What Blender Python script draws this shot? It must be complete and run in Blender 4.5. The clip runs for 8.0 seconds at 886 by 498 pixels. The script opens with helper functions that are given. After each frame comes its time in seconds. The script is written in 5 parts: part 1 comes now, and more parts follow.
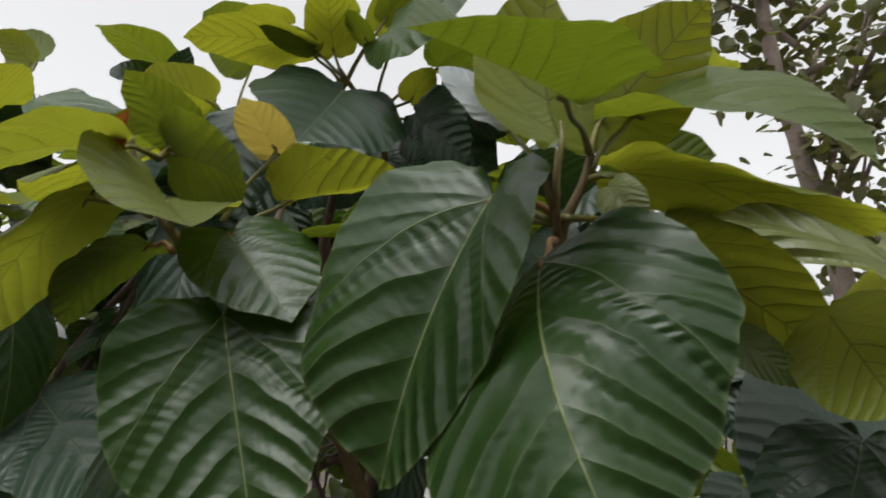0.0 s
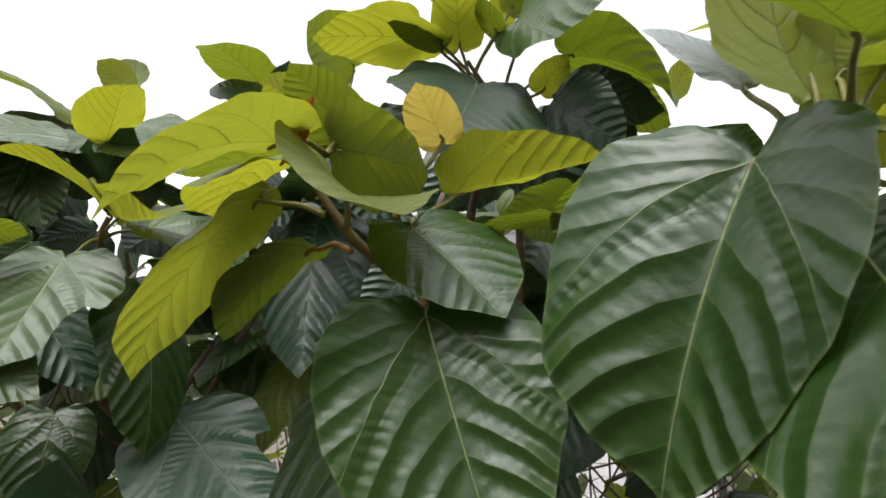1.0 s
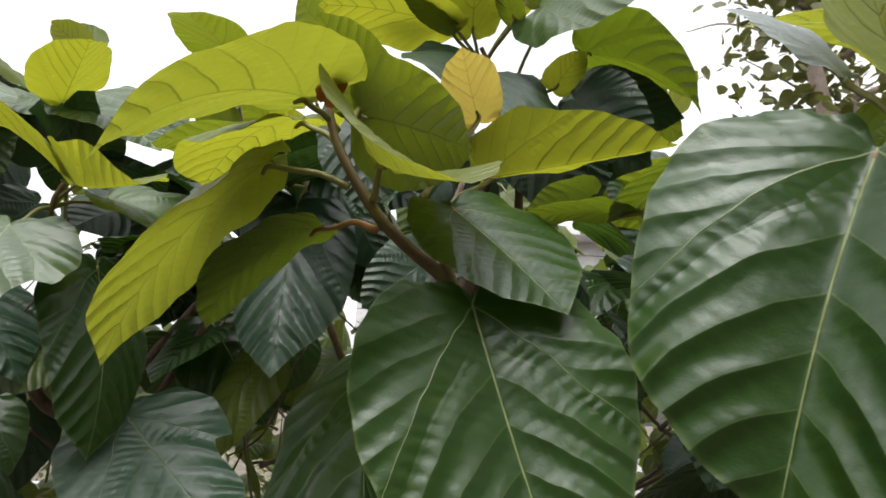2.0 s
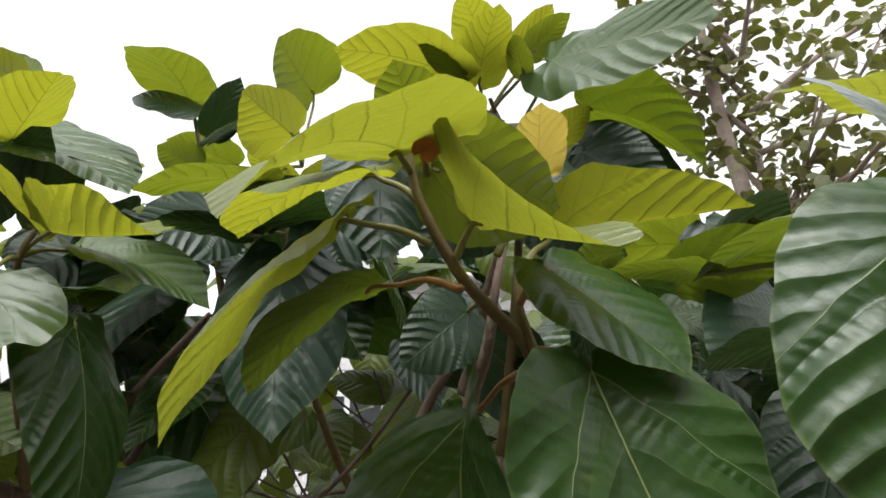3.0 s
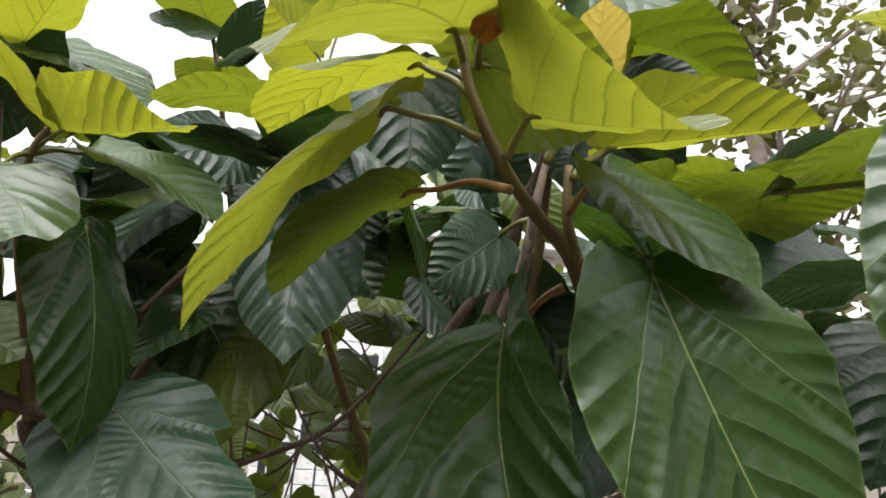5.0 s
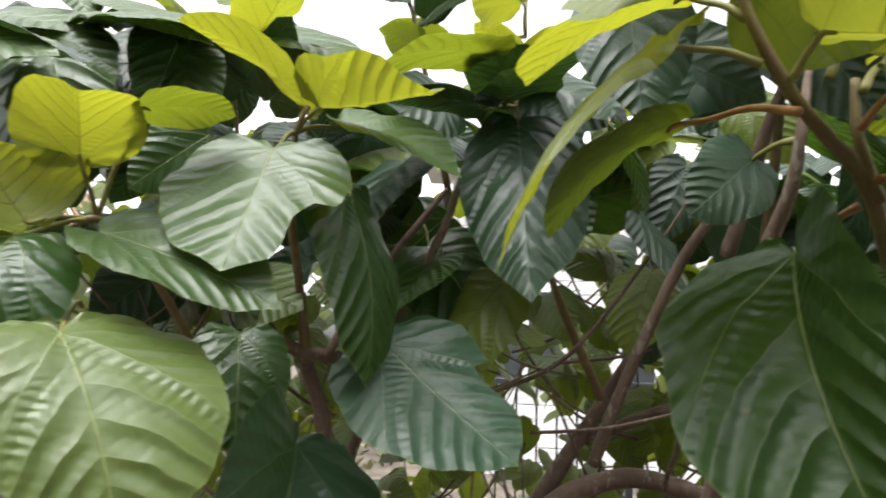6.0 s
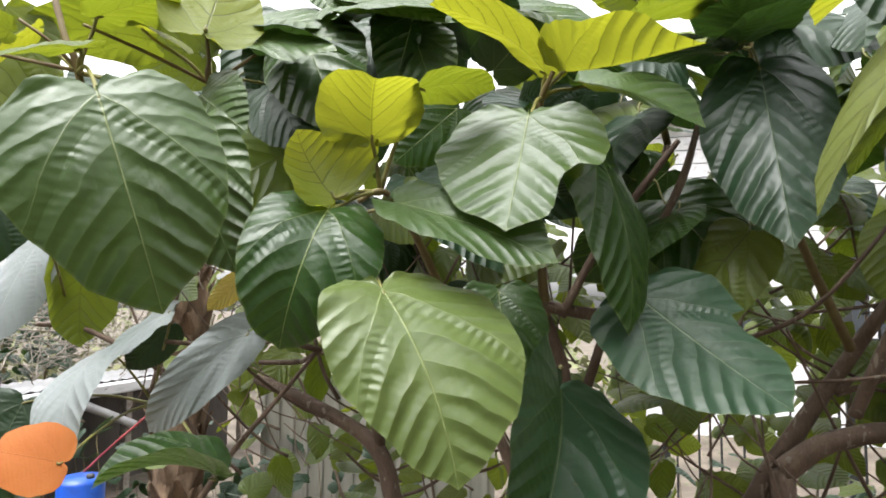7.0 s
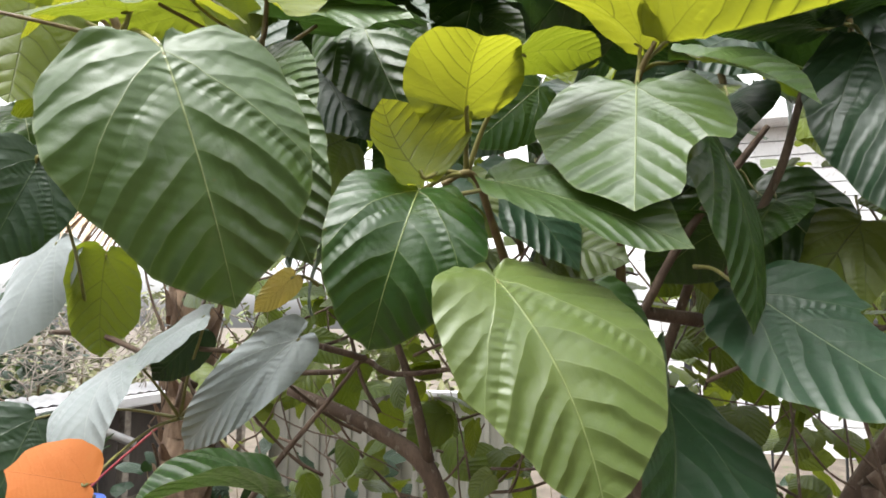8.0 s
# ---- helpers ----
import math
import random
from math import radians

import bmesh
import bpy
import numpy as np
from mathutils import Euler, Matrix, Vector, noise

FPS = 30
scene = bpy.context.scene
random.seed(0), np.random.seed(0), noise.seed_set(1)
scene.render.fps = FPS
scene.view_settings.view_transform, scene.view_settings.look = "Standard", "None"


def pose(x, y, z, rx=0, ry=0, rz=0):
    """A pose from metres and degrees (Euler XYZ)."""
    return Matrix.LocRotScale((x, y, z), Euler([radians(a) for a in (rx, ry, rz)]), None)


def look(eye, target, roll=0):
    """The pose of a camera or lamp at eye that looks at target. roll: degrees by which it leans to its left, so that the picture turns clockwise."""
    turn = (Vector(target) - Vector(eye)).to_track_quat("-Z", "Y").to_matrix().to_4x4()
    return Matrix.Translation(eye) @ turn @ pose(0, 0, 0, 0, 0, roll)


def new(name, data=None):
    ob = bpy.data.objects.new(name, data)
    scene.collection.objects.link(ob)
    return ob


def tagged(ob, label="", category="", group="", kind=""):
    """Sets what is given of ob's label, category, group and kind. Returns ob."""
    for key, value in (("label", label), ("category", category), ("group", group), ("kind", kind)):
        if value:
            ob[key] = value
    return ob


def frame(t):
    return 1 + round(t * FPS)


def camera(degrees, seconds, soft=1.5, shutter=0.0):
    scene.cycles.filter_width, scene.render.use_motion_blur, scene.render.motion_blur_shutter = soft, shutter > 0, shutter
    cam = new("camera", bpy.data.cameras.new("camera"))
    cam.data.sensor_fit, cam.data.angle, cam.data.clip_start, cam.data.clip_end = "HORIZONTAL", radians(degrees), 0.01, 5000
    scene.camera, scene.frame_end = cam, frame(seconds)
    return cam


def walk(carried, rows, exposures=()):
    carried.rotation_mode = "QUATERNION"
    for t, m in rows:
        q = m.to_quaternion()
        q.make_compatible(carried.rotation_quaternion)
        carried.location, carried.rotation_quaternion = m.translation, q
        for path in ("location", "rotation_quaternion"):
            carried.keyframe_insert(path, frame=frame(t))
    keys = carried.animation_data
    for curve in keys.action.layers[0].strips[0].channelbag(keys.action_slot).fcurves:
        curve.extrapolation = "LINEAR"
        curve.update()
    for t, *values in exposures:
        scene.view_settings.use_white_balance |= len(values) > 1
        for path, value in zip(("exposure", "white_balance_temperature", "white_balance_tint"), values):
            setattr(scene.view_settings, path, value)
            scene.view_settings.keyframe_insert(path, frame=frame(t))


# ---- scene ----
cam = camera(67.7, 8.0, soft=1.7, shutter=0.25)
# seconds, place in metres, turn in degrees
ROWS = [
    (0.0, 0.0081, 0.0040, 1.4895, 99.90, -1.91, -0.10),
    (0.5, -0.0736, 0.0066, 1.4705, 97.68, -2.86, 3.83),
    (1.0, -0.1666, 0.0763, 1.4685, 101.36, 0.15, 4.58),
    (1.5, -0.2114, 0.1189, 1.4585, 101.78, -1.59, 2.12),
    (1.7, -0.2337, 0.1370, 1.4485, 102.31, -2.25, 1.15),
    (2.8, -0.4205, 0.2231, 1.4774, 105.33, -1.30, -9.40),
    (3.0, -0.4545, 0.2116, 1.4734, 106.60, -0.66, -9.71),
    (3.5, -0.4688, 0.2128, 1.4562, 105.77, -0.60, -11.62),
    (4.0, -0.4657, 0.2448, 1.4499, 104.04, -1.27, -12.91),
    (4.2, -0.4606, 0.2698, 1.4428, 104.67, -2.59, -13.14),
    (5.3, -0.5051, 0.2791, 1.4197, 102.52, -4.08, -8.08),
    (5.5, -0.5259, 0.2690, 1.4238, 100.71, -3.75, -5.02),
    (6.0, -0.5976, 0.2421, 1.4104, 97.87, -1.79, 4.32),
    (6.5, -0.6948, 0.1878, 1.4096, 95.58, -2.22, 12.08),
    (7.0, -0.7281, 0.1549, 1.3922, 94.38, -0.34, 18.72),
    (7.5, -0.8210, 0.1708, 1.3897, 94.92, 0.50, 19.32),
    (8.0, -0.9141, 0.2289, 1.3629, 95.75, -0.16, 17.82),
]
EXPOSURES = [(0.0, -0.4), (0.5, 0.05), (1.0, 0.33), (1.5, 0.35), (3.0, 0.4), (3.5, 0.28), (4.0, 0.28), (5.5, 0.8), (6.5, 1.03), (8.0, 1.15)]
walk(cam, [(t, pose(*row)) for t, *row in ROWS], exposures=EXPOSURES)

# ---------- sky and sun: a bright overcast day ----------
world = bpy.data.worlds.new("overcast_sky")
scene.world = world
world.use_nodes = True
wn, wl = world.node_tree.nodes, world.node_tree.links
sky = wn.new("ShaderNodeTexSky")
sky.sky_type, sky.sun_disc = "NISHITA", False
sky.sun_elevation, sky.sun_rotation = radians(68), radians(205)
sky.air_density, sky.dust_density, sky.ozone_density = 1.0, 4.0, 1.0
haze = wn.new("ShaderNodeHueSaturation")
haze.inputs["Saturation"].default_value = 0.04
haze.inputs["Value"].default_value = 1.0
wl.new(sky.outputs["Color"], haze.inputs["Color"])
# an overcast sky is about three times as bright overhead as at the horizon
way = wn.new("ShaderNodeTexCoord")
split = wn.new("ShaderNodeSeparateXYZ")
wl.new(way.outputs["Generated"], split.inputs[0])
rise = wn.new("ShaderNodeMapRange")
rise.inputs["From Min"].default_value, rise.inputs["From Max"].default_value = 0.0, 1.0
rise.inputs["To Min"].default_value, rise.inputs["To Max"].default_value = 1.0, 1.3
wl.new(split.outputs["Z"], rise.inputs["Value"])
dome = wn.new("ShaderNodeVectorMath")
dome.operation = "SCALE"
wl.new(haze.outputs["Color"], dome.inputs[0])
wl.new(rise.outputs["Result"], dome.inputs["Scale"])
wl.new(dome.outputs["Vector"], wn["Background"].inputs["Color"])
wn["Background"].inputs["Strength"].default_value = 0.31
sun = new("sun", bpy.data.lights.new("sun", "SUN"))
sun.data.energy, sun.data.angle, sun.data.color = 0.45, radians(35), (1.0, 0.97, 0.92)
sun.matrix_world = look((-0.7, -1.0, 4.2), (0, 0.3, 0))


# ---------- materials ----------
def shader(name):
    m = bpy.data.materials.new(name)
    m.use_nodes = True
    nt = m.node_tree
    return m, nt, nt.nodes["Principled BSDF"], nt.nodes["Material Output"]


def math_node(nt, op, a, b=None, c=None, clamp=False):
    n = nt.nodes.new("ShaderNodeMath")
    n.operation, n.use_clamp = op, clamp
    for i, v in enumerate((a, b, c)):
        if v is None:
            continue
        if isinstance(v, (int, float)):
            n.inputs[i].default_value = v
        else:
            nt.links.new(v, n.inputs[i])
    return n.outputs[0]


def noise_node(nt, coord, scale, detail=4.0, rough=0.55):
    n = nt.nodes.new("ShaderNodeTexNoise")
    n.inputs["Scale"].default_value, n.inputs["Detail"].default_value, n.inputs["Roughness"].default_value = scale, detail, rough
    nt.links.new(coord, n.inputs["Vector"])
    return n.outputs["Fac"]


def step_node(nt, v, lo, hi):
    n = nt.nodes.new("ShaderNodeMapRange")
    n.interpolation_type = "SMOOTHSTEP"
    n.inputs["From Min"].default_value, n.inputs["From Max"].default_value = lo, hi
    nt.links.new(v, n.inputs["Value"])
    return n.outputs["Result"]


def mix_node(nt, fac, a, b):
    n = nt.nodes.new("ShaderNodeMix")
    n.data_type = "RGBA"
    for sock, v in ((n.inputs[0], fac), (n.inputs[6], a), (n.inputs[7], b)):
        if isinstance(v, (int, float)):
            sock.default_value = v
        elif isinstance(v, tuple):
            sock.default_value = (*v, 1)
        else:
            nt.links.new(v, sock)
    return n.outputs[2]


def bump_node(nt, height, strength, distance, bsdf):
    n = nt.nodes.new("ShaderNodeBump")
    n.inputs["Strength"].default_value, n.inputs["Distance"].default_value = strength, distance
    nt.links.new(height, n.inputs["Height"])
    nt.links.new(n.outputs["Normal"], bsdf.inputs["Normal"])
    return n.outputs["Normal"]


def leaf_material(name, dark, light, vein, patch, through_col, through_fac, rough, patchy=0.5, spec=0.5, vein_fac=0.70, side=0.16, relief=1.0, wide=1.0):
    """Blade of a fig leaf: midrib, two strong basal veins, curved side veins and a fine net, over a mottled green."""
    m, nt, bsdf, out = shader(name)
    uv = nt.nodes.new("ShaderNodeUVMap")
    uv.uv_map = "blade"
    sep = nt.nodes.new("ShaderNodeSeparateXYZ")
    nt.links.new(uv.outputs["UV"], sep.inputs[0])
    x, y = sep.outputs[0], sep.outputs[1]
    info = nt.nodes.new("ShaderNodeObjectInfo")
    isle = nt.nodes.new("ShaderNodeNewGeometry")
    rnd = math_node(nt, "FRACT", math_node(nt, "ADD", info.outputs["Random"], isle.outputs["Random Per Island"]))
    shift = nt.nodes.new("ShaderNodeVectorMath")
    shift.operation = "MULTIPLY_ADD"
    comb = nt.nodes.new("ShaderNodeCombineXYZ")
    for i in range(3):
        nt.links.new(rnd, comb.inputs[i])
    nt.links.new(comb.outputs[0], shift.inputs[0])
    shift.inputs[1].default_value = (17.0, 31.0, 9.0)
    nt.links.new(uv.outputs["UV"], shift.inputs[2])
    co = shift.outputs[0]
    ax = math_node(nt, "ABSOLUTE", x)
    ax2 = math_node(nt, "MULTIPLY", ax, ax)
    wob = math_node(nt, "MULTIPLY_ADD", noise_node(nt, co, 3.5, 2.0), 0.11, -0.055)
    yw = math_node(nt, "ADD", y, wob)
    # distance from the midrib, thinner toward the tip
    mid = math_node(nt, "DIVIDE", ax, math_node(nt, "MULTIPLY_ADD", y, -0.0034 * wide, 0.0052 * wide))
    wb = math_node(nt, "SUBTRACT", yw, math_node(nt, "MULTIPLY_ADD", ax, 0.95, math_node(nt, "MULTIPLY", ax2, 1.4)))
    basal = math_node(nt, "DIVIDE", math_node(nt, "ABSOLUTE", wb), math_node(nt, "MULTIPLY_ADD", ax, -0.007 * wide, 0.0058 * wide))
    w1 = math_node(nt, "SUBTRACT", yw, math_node(nt, "MULTIPLY_ADD", ax, 0.72, math_node(nt, "MULTIPLY_ADD", ax2, 1.5, 0.25)))
    p1 = math_node(nt, "MULTIPLY", w1, math_node(nt, "MULTIPLY_ADD", w1, 2.4, 5.6))
    p1 = math_node(nt, "SUBTRACT", p1, math_node(nt, "MULTIPLY", math_node(nt, "LESS_THAN", w1, -0.09), 9.0))
    d1 = math_node(nt, "ABSOLUTE", math_node(nt, "SUBTRACT", math_node(nt, "FRACT", math_node(nt, "ADD", p1, 20.5)), 0.5))
    d1 = math_node(nt, "ADD", math_node(nt, "DIVIDE", d1, 0.03 * wide), math_node(nt, "MULTIPLY", math_node(nt, "LESS_THAN", p1, -0.5), 9.0))
    d1 = math_node(nt, "ADD", d1, math_node(nt, "MULTIPLY", math_node(nt, "LESS_THAN", wb, 0.0), 9.0))
    p2 = math_node(nt, "MULTIPLY", math_node(nt, "SUBTRACT", yw, math_node(nt, "MULTIPLY_ADD", ax, 0.15, math_node(nt, "MULTIPLY", ax2, 0.5))), 10.0)
    d2 = math_node(nt, "ABSOLUTE", math_node(nt, "SUBTRACT", math_node(nt, "FRACT", math_node(nt, "ADD", p2, 20.5)), 0.5))
    d2 = math_node(nt, "ADD", math_node(nt, "DIVIDE", d2, 0.035), math_node(nt, "MULTIPLY", math_node(nt, "GREATER_THAN", wb, 0.0), 9.0))
    near1 = math_node(nt, "SUBTRACT", 1.0, step_node(nt, mid, 0.35, 1.15))
    near2 = math_node(nt, "SUBTRACT", 1.0, step_node(nt, basal, 0.3, 1.2))
    near3 = math_node(nt, "MULTIPLY", math_node(nt, "SUBTRACT", 1.0, step_node(nt, d1, 0.2, 1.2)), math_node(nt, "MULTIPLY_ADD", ax, -1.6 * side, side))
    near4 = math_node(nt, "MULTIPLY", math_node(nt, "SUBTRACT", 1.0, step_node(nt, d2, 0.2, 1.2)), 0.3 * side)
    veins = math_node(nt, "MAXIMUM", math_node(nt, "MAXIMUM", near1, math_node(nt, "MULTIPLY", near2, 0.55)), math_node(nt, "MAXIMUM", near3, near4), clamp=True)
    net = nt.nodes.new("ShaderNodeTexVoronoi")
    net.feature = "DISTANCE_TO_EDGE"
    net.inputs["Scale"].default_value = 45.0
    nt.links.new(co, net.inputs["Vector"])
    cells = step_node(nt, net.outputs["Distance"], 0.0, 0.12)
    big, fine = noise_node(nt, co, 3.2, 3.0), noise_node(nt, co, 60.0, 3.0)
    tone = math_node(nt, "MULTIPLY_ADD", rnd, 0.5, math_node(nt, "MULTIPLY_ADD", big, 1.2, -0.45), clamp=True)
    col = mix_node(nt, tone, dark, light)
    spot = step_node(nt, noise_node(nt, co, 5.5, 4.0), 0.62, 0.78)
    col = mix_node(nt, math_node(nt, "MULTIPLY", spot, patchy), col, patch)
    fleck = step_node(nt, noise_node(nt, co, 23.0, 1.0), 0.78, 0.84)
    col = mix_node(nt, math_node(nt, "MULTIPLY", fleck, 0.5), col, (0.10, 0.06, 0.02))
    col = mix_node(nt, math_node(nt, "MULTIPLY", veins, vein_fac), col, vein)
    rim = nt.nodes.new("ShaderNodeAttribute")
    rim.attribute_name = "rim"
    col = mix_node(nt, math_node(nt, "MULTIPLY", step_node(nt, rim.outputs["Fac"], 0.975, 1.0), 0.15), col, vein)
    nt.links.new(col, bsdf.inputs["Base Color"])
    nt.links.new(math_node(nt, "MULTIPLY_ADD", fine, 0.22, rough - 0.08), bsdf.inputs["Roughness"])
    bsdf.inputs["Specular IOR Level"].default_value = spec
    # crinkles square to the basal veins, strongest just inside them
    along = math_node(nt, "MULTIPLY", math_node(nt, "MULTIPLY_ADD", ax, 0.55, y), 118.0)
    ladder = math_node(nt, "SINE", math_node(nt, "MULTIPLY_ADD", noise_node(nt, co, 7.0, 2.0), 9.0, along))
    beside = math_node(nt, "MULTIPLY", step_node(nt, wb, 0.005, 0.05), math_node(nt, "SUBTRACT", 1.0, step_node(nt, wb, 0.09, 0.24)))
    patchwork = step_node(nt, noise_node(nt, co, 4.0, 1.0), 0.38, 0.62)
    crinkle = math_node(nt, "MULTIPLY", ladder, math_node(nt, "MULTIPLY_ADD", beside, math_node(nt, "MULTIPLY_ADD", patchwork, 0.75, 0.2), 0.10))
    cells = math_node(nt, "ADD", math_node(nt, "MULTIPLY", cells, 0.22), math_node(nt, "MULTIPLY_ADD", ladder, 0.3, 0.3))
    # blisters between the veins, in metres of height
    def arch(v, power):
        return math_node(nt, "POWER", math_node(nt, "ABSOLUTE", math_node(nt, "SINE", math_node(nt, "MULTIPLY", v, math.pi))), power)

    first = math_node(nt, "LESS_THAN", p1, -0.5)
    low = math_node(nt, "POWER", math_node(nt, "MULTIPLY", math_node(nt, "MINIMUM", wb, math_node(nt, "MULTIPLY", w1, -1.0)), 6.0, clamp=True), 0.7)
    b1 = math_node(nt, "ADD", math_node(nt, "MULTIPLY", arch(p1, 1.4), math_node(nt, "SUBTRACT", 1.0, first)), math_node(nt, "MULTIPLY", low, first))
    inner = math_node(nt, "MULTIPLY", b1, math_node(nt, "POWER", math_node(nt, "MULTIPLY", math_node(nt, "MINIMUM", wb, ax), 11.0, clamp=True), 0.7))
    outer = math_node(nt, "MULTIPLY", arch(p2, 1.4), math_node(nt, "POWER", math_node(nt, "MULTIPLY", wb, -11.0, clamp=True), 0.7))
    pillow = math_node(nt, "ADD", inner, math_node(nt, "MULTIPLY", outer, 0.5))
    height = math_node(nt, "MULTIPLY_ADD", cells, 0.00012, math_node(nt, "MULTIPLY_ADD", veins, -0.0005, math_node(nt, "MULTIPLY", fine, 0.0003)))
    height = math_node(nt, "MULTIPLY_ADD", noise_node(nt, co, 9.0, 2.0), 0.0011, height)
    size = nt.nodes.new("ShaderNodeAttribute")
    size.attribute_name = "size"
    height = math_node(nt, "MULTIPLY_ADD", math_node(nt, "MULTIPLY", pillow, size.outputs["Fac"]), 0.0185 * relief, height)
    height = math_node(nt, "MULTIPLY_ADD", math_node(nt, "MULTIPLY", crinkle, size.outputs["Fac"]), 0.0019 * relief, height)
    normal = bump_node(nt, height, 1.0, 1.0, bsdf)
    tr = nt.nodes.new("ShaderNodeBsdfTranslucent")
    tcol = mix_node(nt, math_node(nt, "MULTIPLY", math_node(nt, "MAXIMUM", veins, math_node(nt, "MULTIPLY_ADD", cells, -0.1, 0.1)), 0.65), through_col, tuple(0.25 * c for c in through_col))
    tcol = mix_node(nt, math_node(nt, "MULTIPLY", tone, 0.45), tcol, tuple(0.55 * c for c in through_col))
    nt.links.new(tcol, tr.inputs["Color"])
    nt.links.new(normal, tr.inputs["Normal"])
    mixer = nt.nodes.new("ShaderNodeMixShader")
    mixer.inputs[0].default_value = through_fac
    nt.links.new(bsdf.outputs[0], mixer.inputs[1])
    nt.links.new(tr.outputs[0], mixer.inputs[2])
    nt.links.new(mixer.outputs[0], out.inputs["Surface"])
    return m


def rough_material(name, a, b, scale, rough=0.8, bump=0.5, dist=0.004, stretch=(1, 1, 1), metal=0.0, fleck=None):
    """A mottled, grainy surface in two colours with fine relief."""
    m, nt, bsdf, out = shader(name)
    tc = nt.nodes.new("ShaderNodeTexCoord")
    mp = nt.nodes.new("ShaderNodeMapping")
    mp.inputs["Scale"].default_value = stretch
    nt.links.new(tc.outputs["Object"], mp.inputs["Vector"])
    co = mp.outputs["Vector"]
    big, fine = noise_node(nt, co, scale, 5.0), noise_node(nt, co, scale * 9, 4.0)
    col = mix_node(nt, step_node(nt, big, 0.32, 0.68), a, b)
    col = mix_node(nt, math_node(nt, "MULTIPLY", step_node(nt, fine, 0.5, 0.75), 0.45), col, tuple(0.5 * c for c in a))
    if fleck:
        col = mix_node(nt, step_node(nt, noise_node(nt, co, scale * 3.1, 2.0), 0.62, 0.68), col, fleck)
    nt.links.new(col, bsdf.inputs["Base Color"])
    bsdf.inputs["Metallic"].default_value = metal
    nt.links.new(math_node(nt, "MULTIPLY_ADD", fine, 0.2, rough - 0.1), bsdf.inputs["Roughness"])
    bump_node(nt, math_node(nt, "ADD", math_node(nt, "MULTIPLY", big, 0.6), math_node(nt, "MULTIPLY", fine, 0.4)), bump, dist, bsdf)
    return m


PALE_VEIN = (0.30, 0.35, 0.14)
MATURE = leaf_material("mature_leaf", (0.012, 0.036, 0.007), (0.027, 0.060, 0.010), PALE_VEIN, (0.065, 0.095, 0.018), (0.11, 0.23, 0.015), 0.14, 0.31, 0.40, 0.38, relief=1.05)
# deep green for the darkest leaves; inside the crown it also paints in shade
DARK = leaf_material("dark_shade_leaf", (0.008, 0.024, 0.011), (0.016, 0.038, 0.016), (0.11, 0.15, 0.07), (0.035, 0.055, 0.02), (0.06, 0.13, 0.015), 0.12, 0.40, 0.2, 0.40, 0.55, 0.2, 1.0)
LIME = leaf_material("lime_leaf", (0.066, 0.100, 0.024), (0.105, 0.136, 0.036), (0.28, 0.33, 0.13), (0.13, 0.160, 0.030), (0.26, 0.36, 0.03), 0.18, 0.36, 0.4, 0.55, 0.75, 0.24, 1.0)
YOUNG = leaf_material("young_leaf", (0.115, 0.150, 0.022), (0.165, 0.195, 0.028), (0.075, 0.085, 0.015), (0.19, 0.19, 0.03), (0.34, 0.355, 0.020), 0.46, 0.42, 0.35, 0.40, 0.9, 1.3, 0.6, 2.0)
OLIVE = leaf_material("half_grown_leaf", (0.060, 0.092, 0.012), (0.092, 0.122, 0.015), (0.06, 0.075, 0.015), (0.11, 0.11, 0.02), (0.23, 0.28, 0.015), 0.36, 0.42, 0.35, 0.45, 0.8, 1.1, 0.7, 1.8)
# darker copy of the olive leaf, with half-light put into its colour
SHADED = leaf_material("half_lit_leaf", (0.045, 0.075, 0.012), (0.072, 0.105, 0.016), (0.055, 0.075, 0.015), (0.095, 0.10, 0.02), (0.20, 0.27, 0.012), 0.30, 0.40, 0.35, 0.50, 0.7, 1.0, 0.8, 1.4)
ORANGE = leaf_material("withered_orange_leaf", (0.48, 0.135, 0.035), (0.56, 0.20, 0.055), (0.42, 0.12, 0.035), (0.47, 0.21, 0.07), (0.68, 0.22, 0.05), 0.35, 0.6, 0.4, 0.3, 0.5, 0.3, 0.3)
AMBER = leaf_material("amber_bud_leaf", (0.27, 0.24, 0.06), (0.34, 0.25, 0.075), (0.20, 0.15, 0.04), (0.38, 0.20, 0.07), (0.50, 0.38, 0.07), 0.45, 0.50, 0.6, 0.35, 0.7, 0.9, 0.6, 1.6)
RUST = leaf_material("rust_bud_leaf", (0.20, 0.06, 0.02), (0.24, 0.085, 0.02), (0.20, 0.07, 0.02), (0.30, 0.16, 0.03), (0.36, 0.12, 0.02), 0.35, 0.55, 0.5, 0.3, 0.5, 0.4, 0.4)
BARK = rough_material("brown_bark", (0.070, 0.044, 0.030), (0.125, 0.085, 0.060), 22.0, 0.85, 1.0, 0.007, (1, 1, 0.35), fleck=(0.17, 0.14, 0.11))
TWIG = rough_material("reddish_green_twig", (0.10, 0.062, 0.025), (0.14, 0.11, 0.035), 30.0, 0.6, 0.4, 0.002)
PETIOLE = rough_material("petiole_skin", (0.12, 0.115, 0.03), (0.175, 0.16, 0.04), 40.0, 0.5, 0.3, 0.001)
RED_PETIOLE = rough_material("brown_petiole_skin", (0.20, 0.085, 0.03), (0.27, 0.14, 0.05), 40.0, 0.5, 0.3, 0.001)
